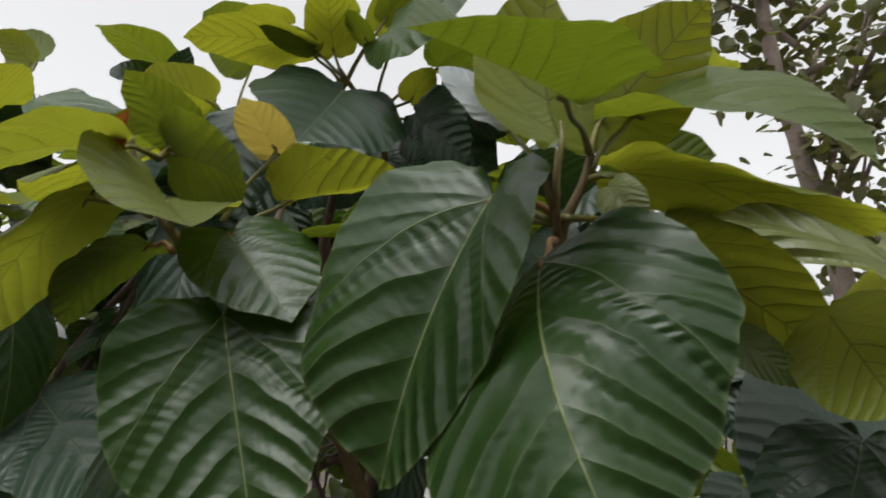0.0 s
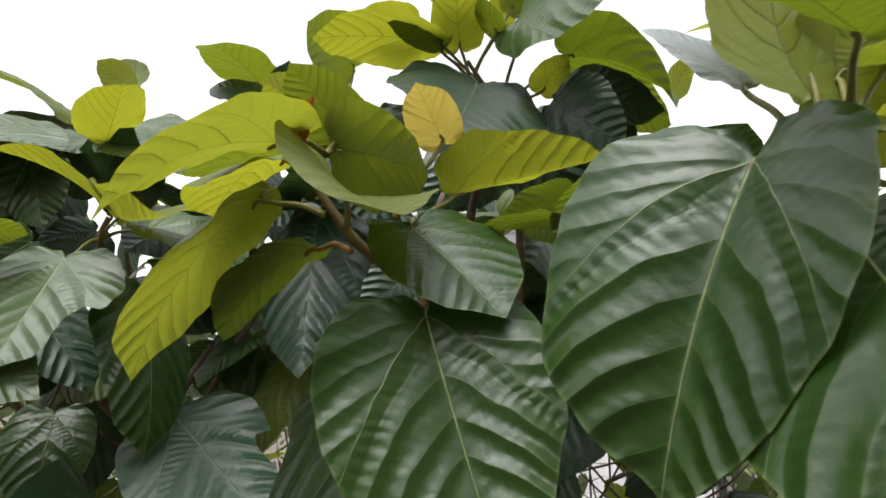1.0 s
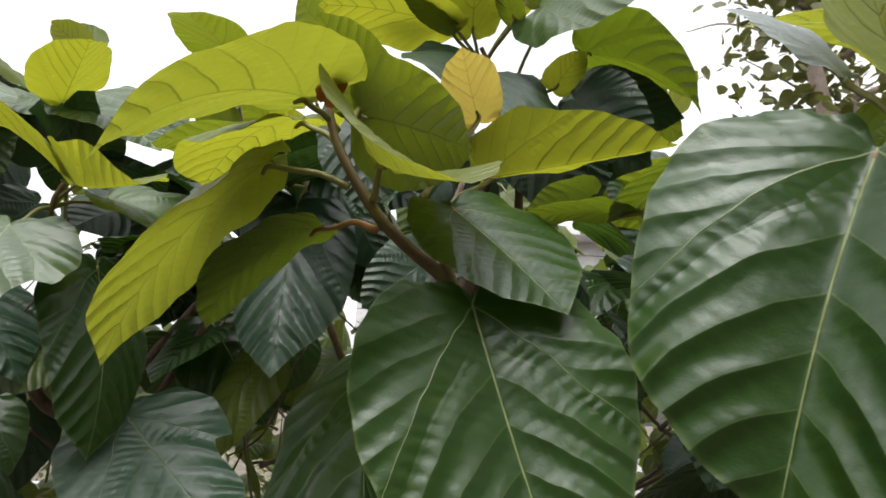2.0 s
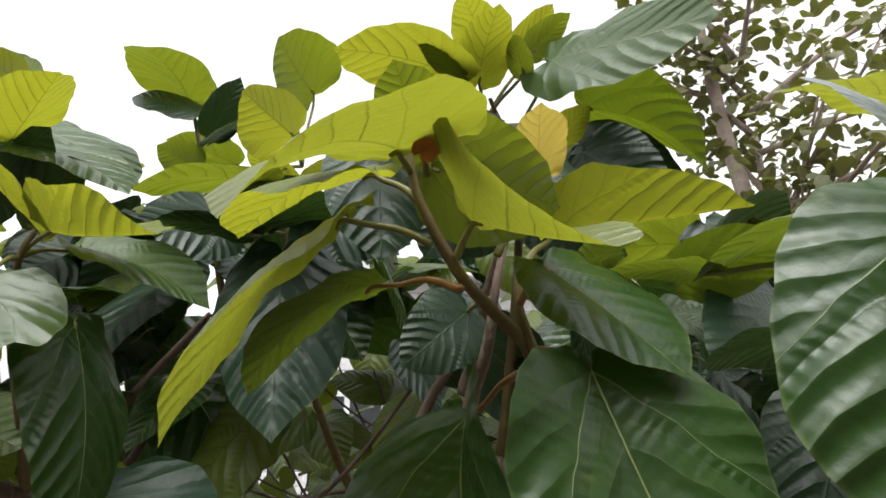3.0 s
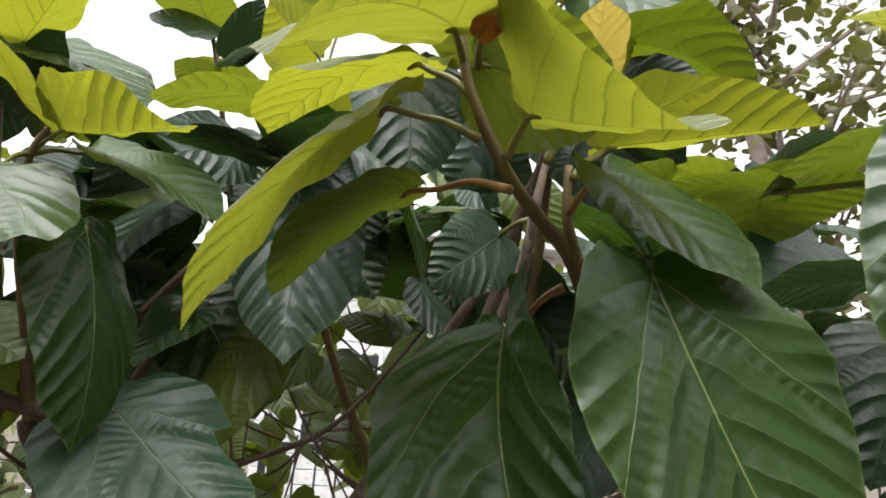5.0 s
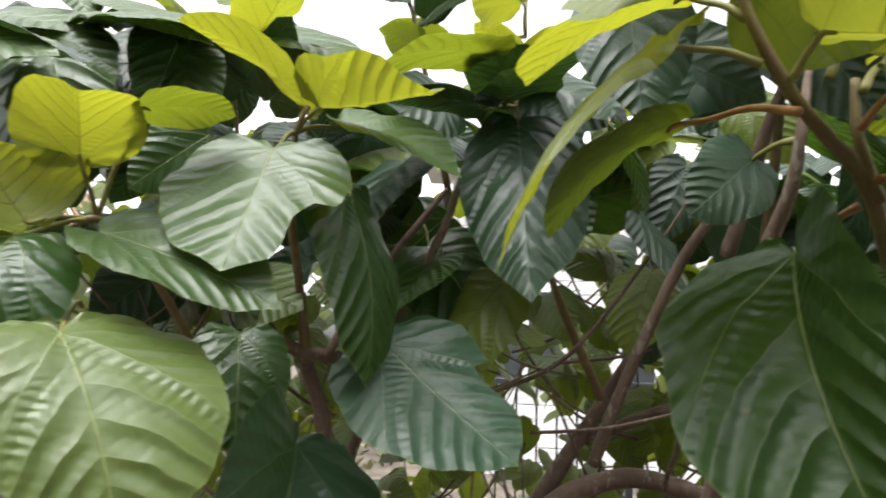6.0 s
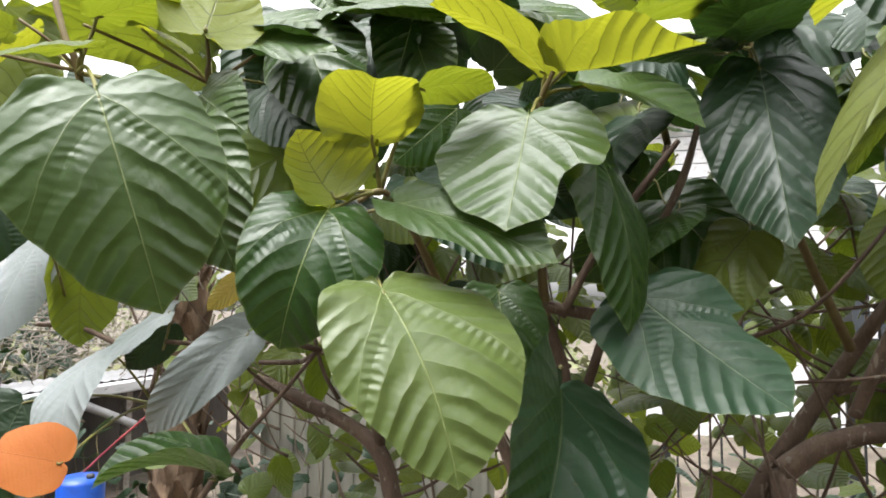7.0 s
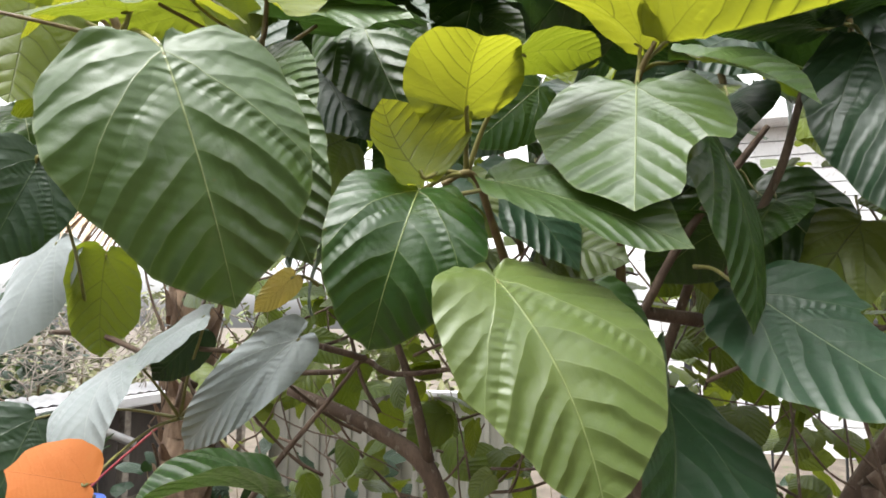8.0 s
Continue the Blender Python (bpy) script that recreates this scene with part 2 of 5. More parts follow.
# mature leaf again, its base colour lightened to carry part of the sky sheen
GREY_SHEEN = leaf_material("grey_sheen_leaf", (0.026, 0.052, 0.014), (0.045, 0.078, 0.022), (0.28, 0.32, 0.15), (0.08, 0.10, 0.04), (0.13, 0.23, 0.02), 0.13, 0.35, 0.35, 0.40, 0.60, 0.14, 1.35)
PALE_YOUNG = leaf_material("pale_young_leaf", (0.125, 0.155, 0.035), (0.165, 0.195, 0.050), (0.085, 0.095, 0.02), (0.19, 0.20, 0.05), (0.31, 0.335, 0.022), 0.44, 0.34, 0.35, 0.75, 0.8, 1.1, 0.7, 1.8)
BLUISH = leaf_material("blue_green_leaf", (0.010, 0.033, 0.015), (0.020, 0.051, 0.024), (0.17, 0.22, 0.10), (0.04, 0.07, 0.03), (0.09, 0.19, 0.02), 0.13, 0.36, 0.3, 0.42, 0.6, 0.14, 1.0)
# green leaf with the grey-white glare of the sky mixed into its colour
SKY_SHEEN = leaf_material("sky_sheen_leaf", (0.125, 0.146, 0.145), (0.180, 0.205, 0.203), (0.25, 0.27, 0.22), (0.11, 0.13, 0.09), (0.2, 0.24, 0.06), 0.10, 0.42, 0.4, 0.55, 0.6, 0.2, 0.6)
SKINS = {"b": BLUISH, "k": PALE_YOUNG, "p": GREY_SHEEN, "w": SKY_SHEEN, "m": MATURE, "d": DARK, "l": LIME, "y": YOUNG, "u": OLIVE, "g": SHADED, "o": ORANGE, "a": AMBER, "r": RUST}


# ---------- builders ----------
def part(name, bm, material, parent, label="", smooth=True):
    """One bmesh as one mesh object under a thing or a part."""
    me = bpy.data.meshes.new(name)
    if smooth:
        for f in bm.faces:
            f.smooth = True
    bm.to_mesh(me)
    bm.free()
    me.materials.append(material)
    ob = new(name, me)
    ob.parent = parent
    return tagged(ob, label)


def thing(name, place, label, category, group="", kind=""):
    ob = new(name)
    ob.empty_display_size = 0.05
    ob.location = place
    bpy.context.view_layer.update()
    return tagged(ob, label, category, group, kind)


def smooth_line(points, n):
    """A Catmull-Rom line of n places for each span through points, each (x, y, z, radius)."""
    p = np.array(points, float)
    p = np.vstack([2 * p[0] - p[1], p, 2 * p[-1] - p[-2]])
    out = []
    for i in range(1, len(p) - 2):
        for t in np.linspace(0, 1, n, endpoint=False):
            a, b, c, d = p[i - 1], p[i], p[i + 1], p[i + 2]
            out.append(0.5 * (2 * b + (c - a) * t + (2 * a - 5 * b + 4 * c - d) * t**2 + (3 * b - a - 3 * c + d) * t**3))
    out.append(p[-2])
    return np.array(out)


def tube(points, sides=8, n=6, rough=0.0, bm=None, cap=True):
    """A tapering round limb through (x, y, z, radius) places."""
    line = smooth_line(points, n)
    bm = bm or bmesh.new()
    rings, up = [], None
    for i, row in enumerate(line):
        a, b = line[max(i - 1, 0)][:3], line[min(i + 1, len(line) - 1)][:3]
        d = Vector(b - a).normalized()
        if up is None:
            up = Vector((0.31, 0.17, 0.93)) if abs(d.z) < 0.8 else Vector((0.9, 0.3, 0.1))
        side = d.cross(up).normalized()
        up = side.cross(d).normalized()
        ring = []
        for k in range(sides):
            ang = 2 * math.pi * k / sides
            w = Vector(row[:3])
            r = max(row[3], 0.0006) * (1 + rough * (noise.noise(w * 60 + Vector((k * 1.7, 0, 0))) + 0.6 * noise.noise(w * 20)))
            ring.append(bm.verts.new(w + (side * math.cos(ang) + up * math.sin(ang)) * r))
        rings.append(ring)
    for r0, r1 in zip(rings, rings[1:]):
        for k in range(sides):
            bm.faces.new((r0[k], r0[(k + 1) % sides], r1[(k + 1) % sides], r1[k]))
    if cap:
        bm.faces.new(rings[0][::-1])
        bm.faces.new(rings[-1])
    return bm


# half outline of a blade one long, from tip to the notch at the stalk
OUTLINE = ((0.0, 1.0), (0.04, 0.965), (0.125, 0.905), (0.24, 0.79), (0.34, 0.62), (0.402, 0.42), (0.415, 0.22), (0.36, 0.03), (0.265, -0.07), (0.15, -0.10), (0.045, -0.085), (0.006, -0.03))
_o = smooth_line([(x, y, 0, 0) for x, y in OUTLINE], 14)
_angle, _reach = np.arctan2(_o[:, 0], _o[:, 1]), np.hypot(_o[:, 0], _o[:, 1])
_order = np.argsort(_angle)
_angle, _reach = _angle[_order], _reach[_order]


def quilt(x, y):
    """Relief of a blade: sunk veins and blisters between them."""
    ax = np.abs(x)
    wb = y - 0.95 * ax - 1.4 * ax**2
    w1 = y - 0.72 * ax - 1.5 * ax**2 - 0.25
    p1 = np.where(w1 < -0.09, -9, w1 * (5.6 + 2.4 * w1))
    p2 = (y - 0.15 * ax - 0.5 * ax**2) * 10.0
    b1 = np.where(p1 > -0.45, np.sin(np.pi * p1) ** 2, np.clip(np.minimum(wb * 5, -w1 * 5), 0, 1))
    b2 = np.sin(np.pi * p2) ** 2 * 0.55
    inner = np.clip(np.minimum(wb * 9, ax * 10), 0, 1) * b1
    outer = np.clip(-wb * 9, 0, 1) * b2
    return np.where(wb > 0, inner, outer)


def blade_arrays(length, width, fold, sag, cup, wave, bites, skew, twist, rings, spokes, seed, relief):
    """A heart-shaped blade as vertices in its own frame: stalk end at 0, tip on +y, upper face on +z."""
    s = np.linspace(-1, 1, 2 * spokes + 1)
    th = np.sign(s) * np.abs(s) ** 1.35 * math.pi * 0.995
    rr = np.interp(np.abs(th), _angle, _reach)
    for at, deep, wide in bites:
        rr = rr * (1 - deep * np.exp(-(((th - radians(at)) / radians(wide)) ** 4)))
    rng = np.random.RandomState(seed)
    ph = rng.uniform(0, 6.28, 6)
    rr = rr * (1 + 0.012 * np.sin(9 * th + ph[0]) + 0.008 * np.sin(23 * th + ph[1]) + 0.02 * np.sin(3 * th + ph[2]) * (np.abs(th) > 0.3))
    f = np.linspace(0, 1, rings + 1)[1:] ** 0.9
    F, T = np.meshgrid(f, th, indexing="ij")
    R = F * rr[None]
    x = np.append(0, (R * np.sin(T)).ravel())
    y = np.append(0, (R * np.cos(T)).ravel())
    edge = np.append(0, F.ravel())
    ang = np.append(0, T.ravel())
    u, v = x.copy(), y.copy()
    x = x * width * np.where(x > 0, 1 + skew, 1 - skew)
    ax = np.sqrt(x**2 + 0.02**2) - 0.02
    z = relief * 0.015 * quilt(u, v) * (1 - 0.85 * edge**6) + fold * ax - cup * x**2
    z += wave * edge**3 * (0.035 * np.sin(5 * ang + ph[3]) + 0.018 * np.sin(11 * ang + ph[4])) * np.clip(np.abs(ang) * 2, 0, 1)
    z += 0.005 * wave * edge**6 * np.sin(29 * ang + ph[1]) * np.clip(np.abs(ang) * 2, 0, 1)
    z += 0.012 * np.sin(4 * y + ph[5]) * np.sin(5 * x + ph[2])
    if twist:
        a = radians(twist) * y
        x, z = x * np.cos(a) - z * np.sin(a), x * np.sin(a) + z * np.cos(a)
    if abs(sag) > 1e-3:
        y, z = (1 / sag + z) * np.sin(sag * y), (1 / sag + z) * np.cos(sag * y) - 1 / sag
    # lay the line from stalk to tip on +y and give it the length
    tip = 1 + (rings - 1) * (2 * spokes + 1) + spokes
    c = math.atan2(z[tip], y[tip])
    y, z = y * math.cos(c) + z * math.sin(c), -y * math.sin(c) + z * math.cos(c)
    # a bite at the very tip rounds the blade off and leaves the rest its size
    k = length / y[tip] * math.prod(1 - deep for at, deep, wide in bites if at == 0)
    cols = 2 * spokes + 1
    i = np.arange(rings - 1)[:, None] * cols + np.arange(cols - 1)[None] + 1
    quads = np.stack([i, i + cols, i + cols + 1, i + 1], -1).reshape(-1, 4)
    j = np.arange(cols - 1)
    tris = np.stack([np.zeros_like(j), j + 1, j + 2], -1)
    return np.stack([x, y, z], -1) * k, np.stack([u, v, edge], -1), quads, tris


def blade_object(name, co, uv, quads, tris, material, size):
    """A mesh of one or many blades, with the blade coordinates that the veins follow."""
    me = bpy.data.meshes.new(name)
    me.from_pydata(co, [], quads.tolist() + tris.tolist())
    lay = me.uv_layers.new(name="blade")
    idx = np.zeros(len(me.loops), int)
    me.loops.foreach_get("vertex_index", idx)
    lay.data.foreach_set("uv", uv[idx, :2].ravel())
    me.attributes.new("size", "FLOAT", "POINT").data.foreach_set("value", np.broadcast_to(np.asarray(size, float), len(co)).copy())
    me.attributes.new("rim", "FLOAT", "POINT").data.foreach_set("value", uv[:, 2].copy())
    me.polygons.foreach_set("use_smooth", [True] * len(me.polygons))
    me.materials.append(material)
    me.update()
    return new(name, me)


def leaf_pose(base, tip, face, bank):
    base, tip = Vector(base), Vector(tip)
    ahead = (tip - base).normalized()
    n = Vector(face) - (base + tip) / 2
    n = (n - ahead * n.dot(ahead)).normalized()
    n = Matrix.Rotation(radians(bank), 3, ahead) @ n
    m = Matrix((ahead.cross(n), ahead, n)).transposed().to_4x4()
    m.translation = base
    return m, ahead


LEAVES = [0]
LOOKS = {"o": "withered orange leaf", "a": "amber young leaf", "r": "rust-red bud leaf", "y": "translucent yellow-green young leaf", "k": "pale yellow-green young leaf", "w": "grey-green leaf with sky sheen in its pale colour", "l": "lime-green leaf with pale veins"}


def leaf(owner, skin, base, tip, face, width=1.0, bank=0, fold=0.2, sag=0.5, cup=0.6, wave=0.6, bites=(), skew=0.0, twist=0, stalk=None, red=False, fine=2, relief=1.0, label=""):
    """One leaf from its stalk end to its tip. face: a place that its upper side looks to; bank turns it about its own length."""
    LEAVES[0] += 1
    base, tip = Vector(base), Vector(tip)
    m, ahead = leaf_pose(base, tip, face, bank)
    rings, spokes = ((9, 11), (20, 24), (36, 44))[fine]
    ob = blade_object("leaf", *blade_arrays((tip - base).length, width, fold, sag, cup, wave, bites, skew, twist, rings, spokes, 100 + LEAVES[0], relief), SKINS[skin], (tip - base).length * min(relief, 1.0))
    ob.parent = owner
    ob.matrix_local = Matrix.Translation(-owner.location) @ m
    tagged(ob, label or LOOKS.get(skin, ""))
    if stalk is not None:
        s = Vector(stalk)
        d = (base - s).length
        r = 0.0032 if fine else 0.002
        under = m.to_3x3().col[2]
        mid1, mid2 = s.lerp(base, 0.35) + Vector((0, 0, 0.06 * d)), s.lerp(base, 0.74) + Vector((0, 0, 0.05 * d)) - under * min(0.07 * d, 0.008)
        inv = m.inverted()
        pts = [(*(inv @ p), k * r) for p, k in ((s, 1.5), (mid1, 1.1), (mid2, 1.0), (base - under * 0.003, 0.9), (base + ahead * 0.012 - under * 0.003, 0.6))]
        part("petiole", tube(pts, 7, 4), RED_PETIOLE if red else PETIOLE, ob)
    return ob


def foliage(owner, name, skin, spots, label):
    """Many small blades, too many to count, in one mesh. spots: (base, tip, face) of each."""
    co, uv, quads, tris, sizes, n = [], [], [], [], [], 0
    rng = random.Random(len(spots))
    for i, (base, tip, face) in enumerate(spots):
        m, _ = leaf_pose(base, tip, face, rng.uniform(-25, 25))
        c, u, q, t = blade_arrays((Vector(tip) - Vector(base)).length, rng.uniform(0.85, 1.15), rng.uniform(0, 0.3), rng.uniform(0.1, 0.9), 0.5, 1.0, (), 0.0, 0, 6, 8, i, 1.0)
        r = np.array(m.to_3x3())
        co.append(c @ r.T + np.array(m.translation) - np.array(owner.location))
        uv.append(u)
        sizes.append(np.full(len(c), (Vector(tip) - Vector(base)).length))
        quads.append(q + n)
        tris.append(t + n)
        n += len(c)
    ob = blade_object(name, np.concatenate(co), np.concatenate(uv), np.concatenate(quads), np.concatenate(tris), SKINS[skin], np.concatenate(sizes))
    ob.parent = owner
    return tagged(ob, label, kind="stuff")


def limb(owner, name, material, points, rough=0.1, sides=8):
    """A tapering limb of a plant under its owner."""
    o = owner.location
    return part(name, tube([(x - o.x, y - o.y, z - o.z, r) for x, y, z, r in points], sides, 6, rough), material, owner)


# ---------- the ground ----------
GROUND = rough_material("bare_ground", (0.07, 0.055, 0.042), (0.13, 0.105, 0.08), 3.0, 0.95, 0.7, 0.01, fleck=(0.06, 0.075, 0.03))
bm = bmesh.new()
bmesh.ops.create_grid(bm, x_segments=60, y_segments=60, size=60)
for v in bm.verts:
    v.co.z += 0.03 * noise.noise(v.co * 0.7)
ground = part("ground", bm, GROUND, None)
tagged(ground, "bare brown earth with leaf litter under shrubs", "ground", kind="structure")

# ---------- the fig shrub ----------
shrub = thing("fig_shrub", (-0.6, 1.9, 0.0), "large-leaved green fig shrub with yellow-green young shoots", "shrub")
leaf(shrub, "m", (0.048, 0.620, 1.647), (-0.043, 0.622, 1.377), (-0.707, -0.043, 1.747), stalk=(0.119, 0.680, 1.650), red=True, relief=0.9, width=1.08, fold=0.69, sag=0.46, cup=0.66, skew=0.02, twist=7)
leaf(shrub, "m", (0.088, 0.568, 1.578), (0.123, 0.404, 1.367), (-0.637, -0.098, 1.800), stalk=(0.118, 0.660, 1.616), red=True, width=1.14, fold=-0.09, sag=0.84, cup=0.83, skew=-0.01, twist=48)
leaf(shrub, "g", (0.111, 0.557, 1.725), (-0.029, 0.443, 1.727), (0.262, 0.252, 2.669), stalk=(0.154, 0.660, 1.708), width=1.29, fold=0.70, sag=0.22, cup=0.62, skew=-0.09, twist=13)
leaf(shrub, "y", (0.123, 0.662, 1.731), (0.112, 0.680, 1.918), (-0.342, 1.552, 1.711), stalk=(0.119, 0.660, 1.652), width=1.12, fold=0.27, sag=0.78, cup=0.47, skew=0.01, twist=-1)
leaf(shrub, "y", (0.177, 0.720, 1.764), (0.285, 0.660, 1.887), (0.462, 1.380, 2.151), stalk=(0.154, 0.660, 1.705))
leaf(shrub, "w", (0.072, 0.688, 1.751), (-0.008, 0.731, 1.833), (0.290, -0.018, 2.427), stalk=(0.105, 0.660, 1.681), width=0.72, fold=0.20, sag=0.50, cup=0.77, skew=0.03, twist=13)
leaf(shrub, "u", (0.207, 0.683, 1.763), (0.395, 0.573, 1.678), (0.356, 0.079, 2.554), stalk=(0.154, 0.660, 1.690), width=1.00, fold=0.38, sag=0.89, cup=0.31, skew=-0.05, twist=-9)
leaf(shrub, "y", (0.183, 0.634, 1.681), (0.441, 0.573, 1.607), (0.619, 0.761, 2.582), stalk=(0.152, 0.660, 1.681), width=0.56, fold=0.03, sag=0.22, cup=0.68, skew=-0.02, twist=-11)
leaf(shrub, "k", (0.401, 0.520, 1.551), (0.248, 0.589, 1.631), (0.365, -0.160, 2.289), wave=1.2, bites=((40, 0.3, 8), (70, 0.25, 10)), width=0.47, fold=0.28, sag=0.64, cup=0.56, skew=0.02, twist=7)
leaf(shrub, "y", (0.240, 0.680, 1.623), (0.388, 0.640, 1.503), (0.628, 1.320, 1.626), stalk=(0.124, 0.660, 1.640), width=0.85)
leaf(shrub, "y", (0.357, 0.600, 1.543), (0.350, 0.500, 1.461), (0.708, 1.100, 1.504))
leaf(shrub, "d", (0.389, 0.620, 1.432), (0.324, 0.580, 1.281), (0.000, 0.000, 1.500), width=1.1)
leaf(shrub, "d", (0.302, 0.700, 1.584), (0.333, 0.700, 1.512), (0.000, 0.000, 1.500))
leaf(shrub, "l", (0.296, 0.660, 1.525), (0.334, 0.600, 1.480), (0.000, 0.000, 1.500), width=0.6)
leaf(shrub, "k", (0.159, 0.600, 1.657), (0.183, 0.560, 1.611), (0.000, 0.000, 1.500), width=0.8)
leaf(shrub, "m", (-0.237, 0.744, 1.532), (-0.160, 0.665, 1.297), (0.142, -0.148, 1.811), stalk=(-0.254, 0.850, 1.566), red=True, relief=0.8, width=1.12, fold=0.34, sag=-0.10, cup=0.28, skew=0.06, twist=-27)
leaf(shrub, "m", (-0.257, 0.794, 1.639), (-0.157, 0.727, 1.529), (0.074, 0.076, 2.256), stalk=(-0.268, 0.850, 1.613), relief=0.4, red=True, width=1.22, fold=0.28, sag=0.03, cup=0.51, skew=-0.08, twist=-13)
leaf(shrub, "d", (-0.193, 1.173, 1.988), (-0.221, 0.956, 1.812), (0.130, 0.447, 2.611), stalk=(-0.109, 1.300, 1.952), relief=0.5, width=1.20, fold=0.33, sag=-0.10, cup=0.79, skew=-0.01, twist=1)
leaf(shrub, "d", (-0.101, 1.350, 1.970), (0.007, 1.300, 1.776), (0.000, 0.000, 1.500), stalk=(-0.149, 1.300, 1.982))
leaf(shrub, "y", (-0.213, 0.892, 1.705), (-0.037, 0.780, 1.712), (-0.002, 1.088, 2.669), stalk=(-0.264, 0.850, 1.649), width=0.64, fold=0.84, sag=0.07, cup=0.34, skew=-0.02, twist=2)
leaf(shrub, "a", (-0.231, 0.881, 1.773), (-0.259, 0.784, 1.820), (-0.501, 1.315, 2.634), stalk=(-0.288, 0.860, 1.666), width=0.77, fold=0.18, sag=0.49, cup=0.63, skew=0.00, twist=4, bites=((0, 0.12, 22),))
leaf(shrub, "k", (-0.329, 0.781, 1.675), (-0.247, 0.655, 1.617), (0.161, 0.601, 2.532), stalk=(-0.339, 0.820, 1.649), bites=((5, 0.15, 9),), width=1.16, fold=0.43, sag=-0.10, cup=0.02, skew=0.24, twist=-39)
leaf(shrub, "k", (-0.452, 0.824, 1.683), (-0.596, 0.837, 1.469), (-1.337, 0.591, 2.106), stalk=(-0.365, 0.820, 1.662), width=1.10, fold=0.18, sag=0.74, cup=0.58, skew=0.18, twist=-11)
leaf(shrub, "g", (-0.414, 0.926, 1.643), (-0.540, 0.963, 1.523), (-1.152, 1.031, 2.316), stalk=(-0.334, 0.820, 1.618), red=True, width=0.84, fold=0.23, sag=1.05, cup=0.50, skew=0.02, twist=-21)
leaf(shrub, "m", (-0.314, 0.884, 1.501), (-0.288, 0.762, 1.236), (-1.252, 0.519, 1.417), stalk=(-0.267, 0.860, 1.544), red=True, width=0.89, fold=0.65, sag=0.77, cup=0.42, skew=0.10, twist=37)
leaf(shrub, "k", (-0.407, 0.754, 1.728), (-0.531, 0.630, 1.611), (-0.852, 0.290, 2.501), stalk=(-0.382, 0.820, 1.723), width=1.20, fold=0.18, sag=0.93, cup=0.21, skew=-0.06, twist=-14)
leaf(shrub, "y", (-0.425, 0.841, 1.741), (-0.567, 0.969, 1.700), (-0.926, 0.711, 2.603), stalk=(-0.376, 0.820, 1.705), width=1.16, fold=0.24, sag=0.70, cup=0.54, skew=-0.01, twist=-2)
leaf(shrub, "u", (-0.357, 0.872, 1.781), (-0.410, 0.797, 1.847), (-0.383, 1.584, 2.464), stalk=(-0.369, 0.830, 1.740))
leaf(shrub, "u", (-0.361, 0.850, 1.755), (-0.240, 0.795, 1.699), (-0.300, 1.572, 2.377), stalk=(-0.369, 0.830, 1.740), width=1.2)
leaf(shrub, "r", (-0.384, 0.753, 1.727), (-0.349, 0.702, 1.759), (-0.671, 0.080, 1.044), stalk=(-0.369, 0.830, 1.740), width=0.44, fold=0.52, sag=0.54, cup=0.59, skew=-0.03, twist=-1)
leaf(shrub, "p", (-0.109, 1.169, 2.113), (0.040, 0.903, 2.042), (-0.719, 0.516, 2.590), stalk=(-0.149, 1.300, 1.982), relief=0.4, width=0.68, fold=0.14, sag=-0.10, cup=0.53, skew=0.11, twist=-21)
leaf(shrub, "g", (-0.017, 1.235, 2.070), (0.135, 1.120, 1.906), (0.780, 1.144, 2.681), stalk=(-0.149, 1.300, 1.982), width=0.83, fold=0.44, sag=0.93, cup=0.43, skew=0.07, twist=-10)
leaf(shrub, "d", (-0.040, 1.350, 1.994), (0.110, 1.280, 1.879), (-0.169, 0.083, 1.480), stalk=(-0.149, 1.300, 1.982), width=1.1)
leaf(shrub, "y", (-0.268, 1.193, 2.079), (-0.478, 1.111, 2.054), (-0.468, 1.093, 3.060), stalk=(-0.206, 1.250, 2.028), width=0.85, fold=0.15, sag=0.46, cup=0.65, skew=0.03, twist=-25)
leaf(shrub, "y", (-0.225, 1.220, 2.089), (-0.222, 1.080, 2.149), (-0.447, 2.300, 2.738), stalk=(-0.206, 1.250, 2.028), width=0.8)
leaf(shrub, "u", (-0.261, 1.180, 2.077), (-0.347, 1.120, 2.085), (0.000, 0.000, 1.500), stalk=(-0.149, 1.300, 1.982), width=0.6)
leaf(shrub, "u", (-0.869, 1.887, 2.357), (-0.936, 1.651, 2.357), (-0.786, 1.738, 3.349), stalk=(-0.808, 1.800, 2.186), width=1.08, fold=0.34, sag=0.59, cup=0.49, skew=0.15, twist=-2)
leaf(shrub, "d", (-0.815, 1.792, 2.270), (-0.991, 1.827, 2.317), (-0.841, 1.139, 3.032), stalk=(-0.808, 1.800, 2.186), width=1.02, fold=0.19, sag=0.37, cup=0.61, skew=-0.00, twist=9)
leaf(shrub, "y", (-0.557, 1.469, 2.076), (-0.639, 1.314, 2.081), (-1.270, 1.762, 2.719), stalk=(-0.542, 1.600, 2.065), width=0.98, fold=0.36, sag=-0.10, cup=0.53, skew=0.14, twist=-13)
leaf(shrub, "u", (-0.535, 1.693, 2.300), (-0.608, 1.507, 2.326), (-1.310, 1.970, 2.877), stalk=(-0.542, 1.600, 2.065), width=1.19, fold=0.05, sag=0.39, cup=0.67, skew=-0.08, twist=-6)
leaf(shrub, "u", (-0.625, 1.493, 1.974), (-0.795, 1.303, 1.878), (-1.015, 1.200, 2.857), stalk=(-0.542, 1.600, 2.065), width=0.85, fold=0.19, sag=0.46, cup=0.64, skew=0.02, twist=-2)
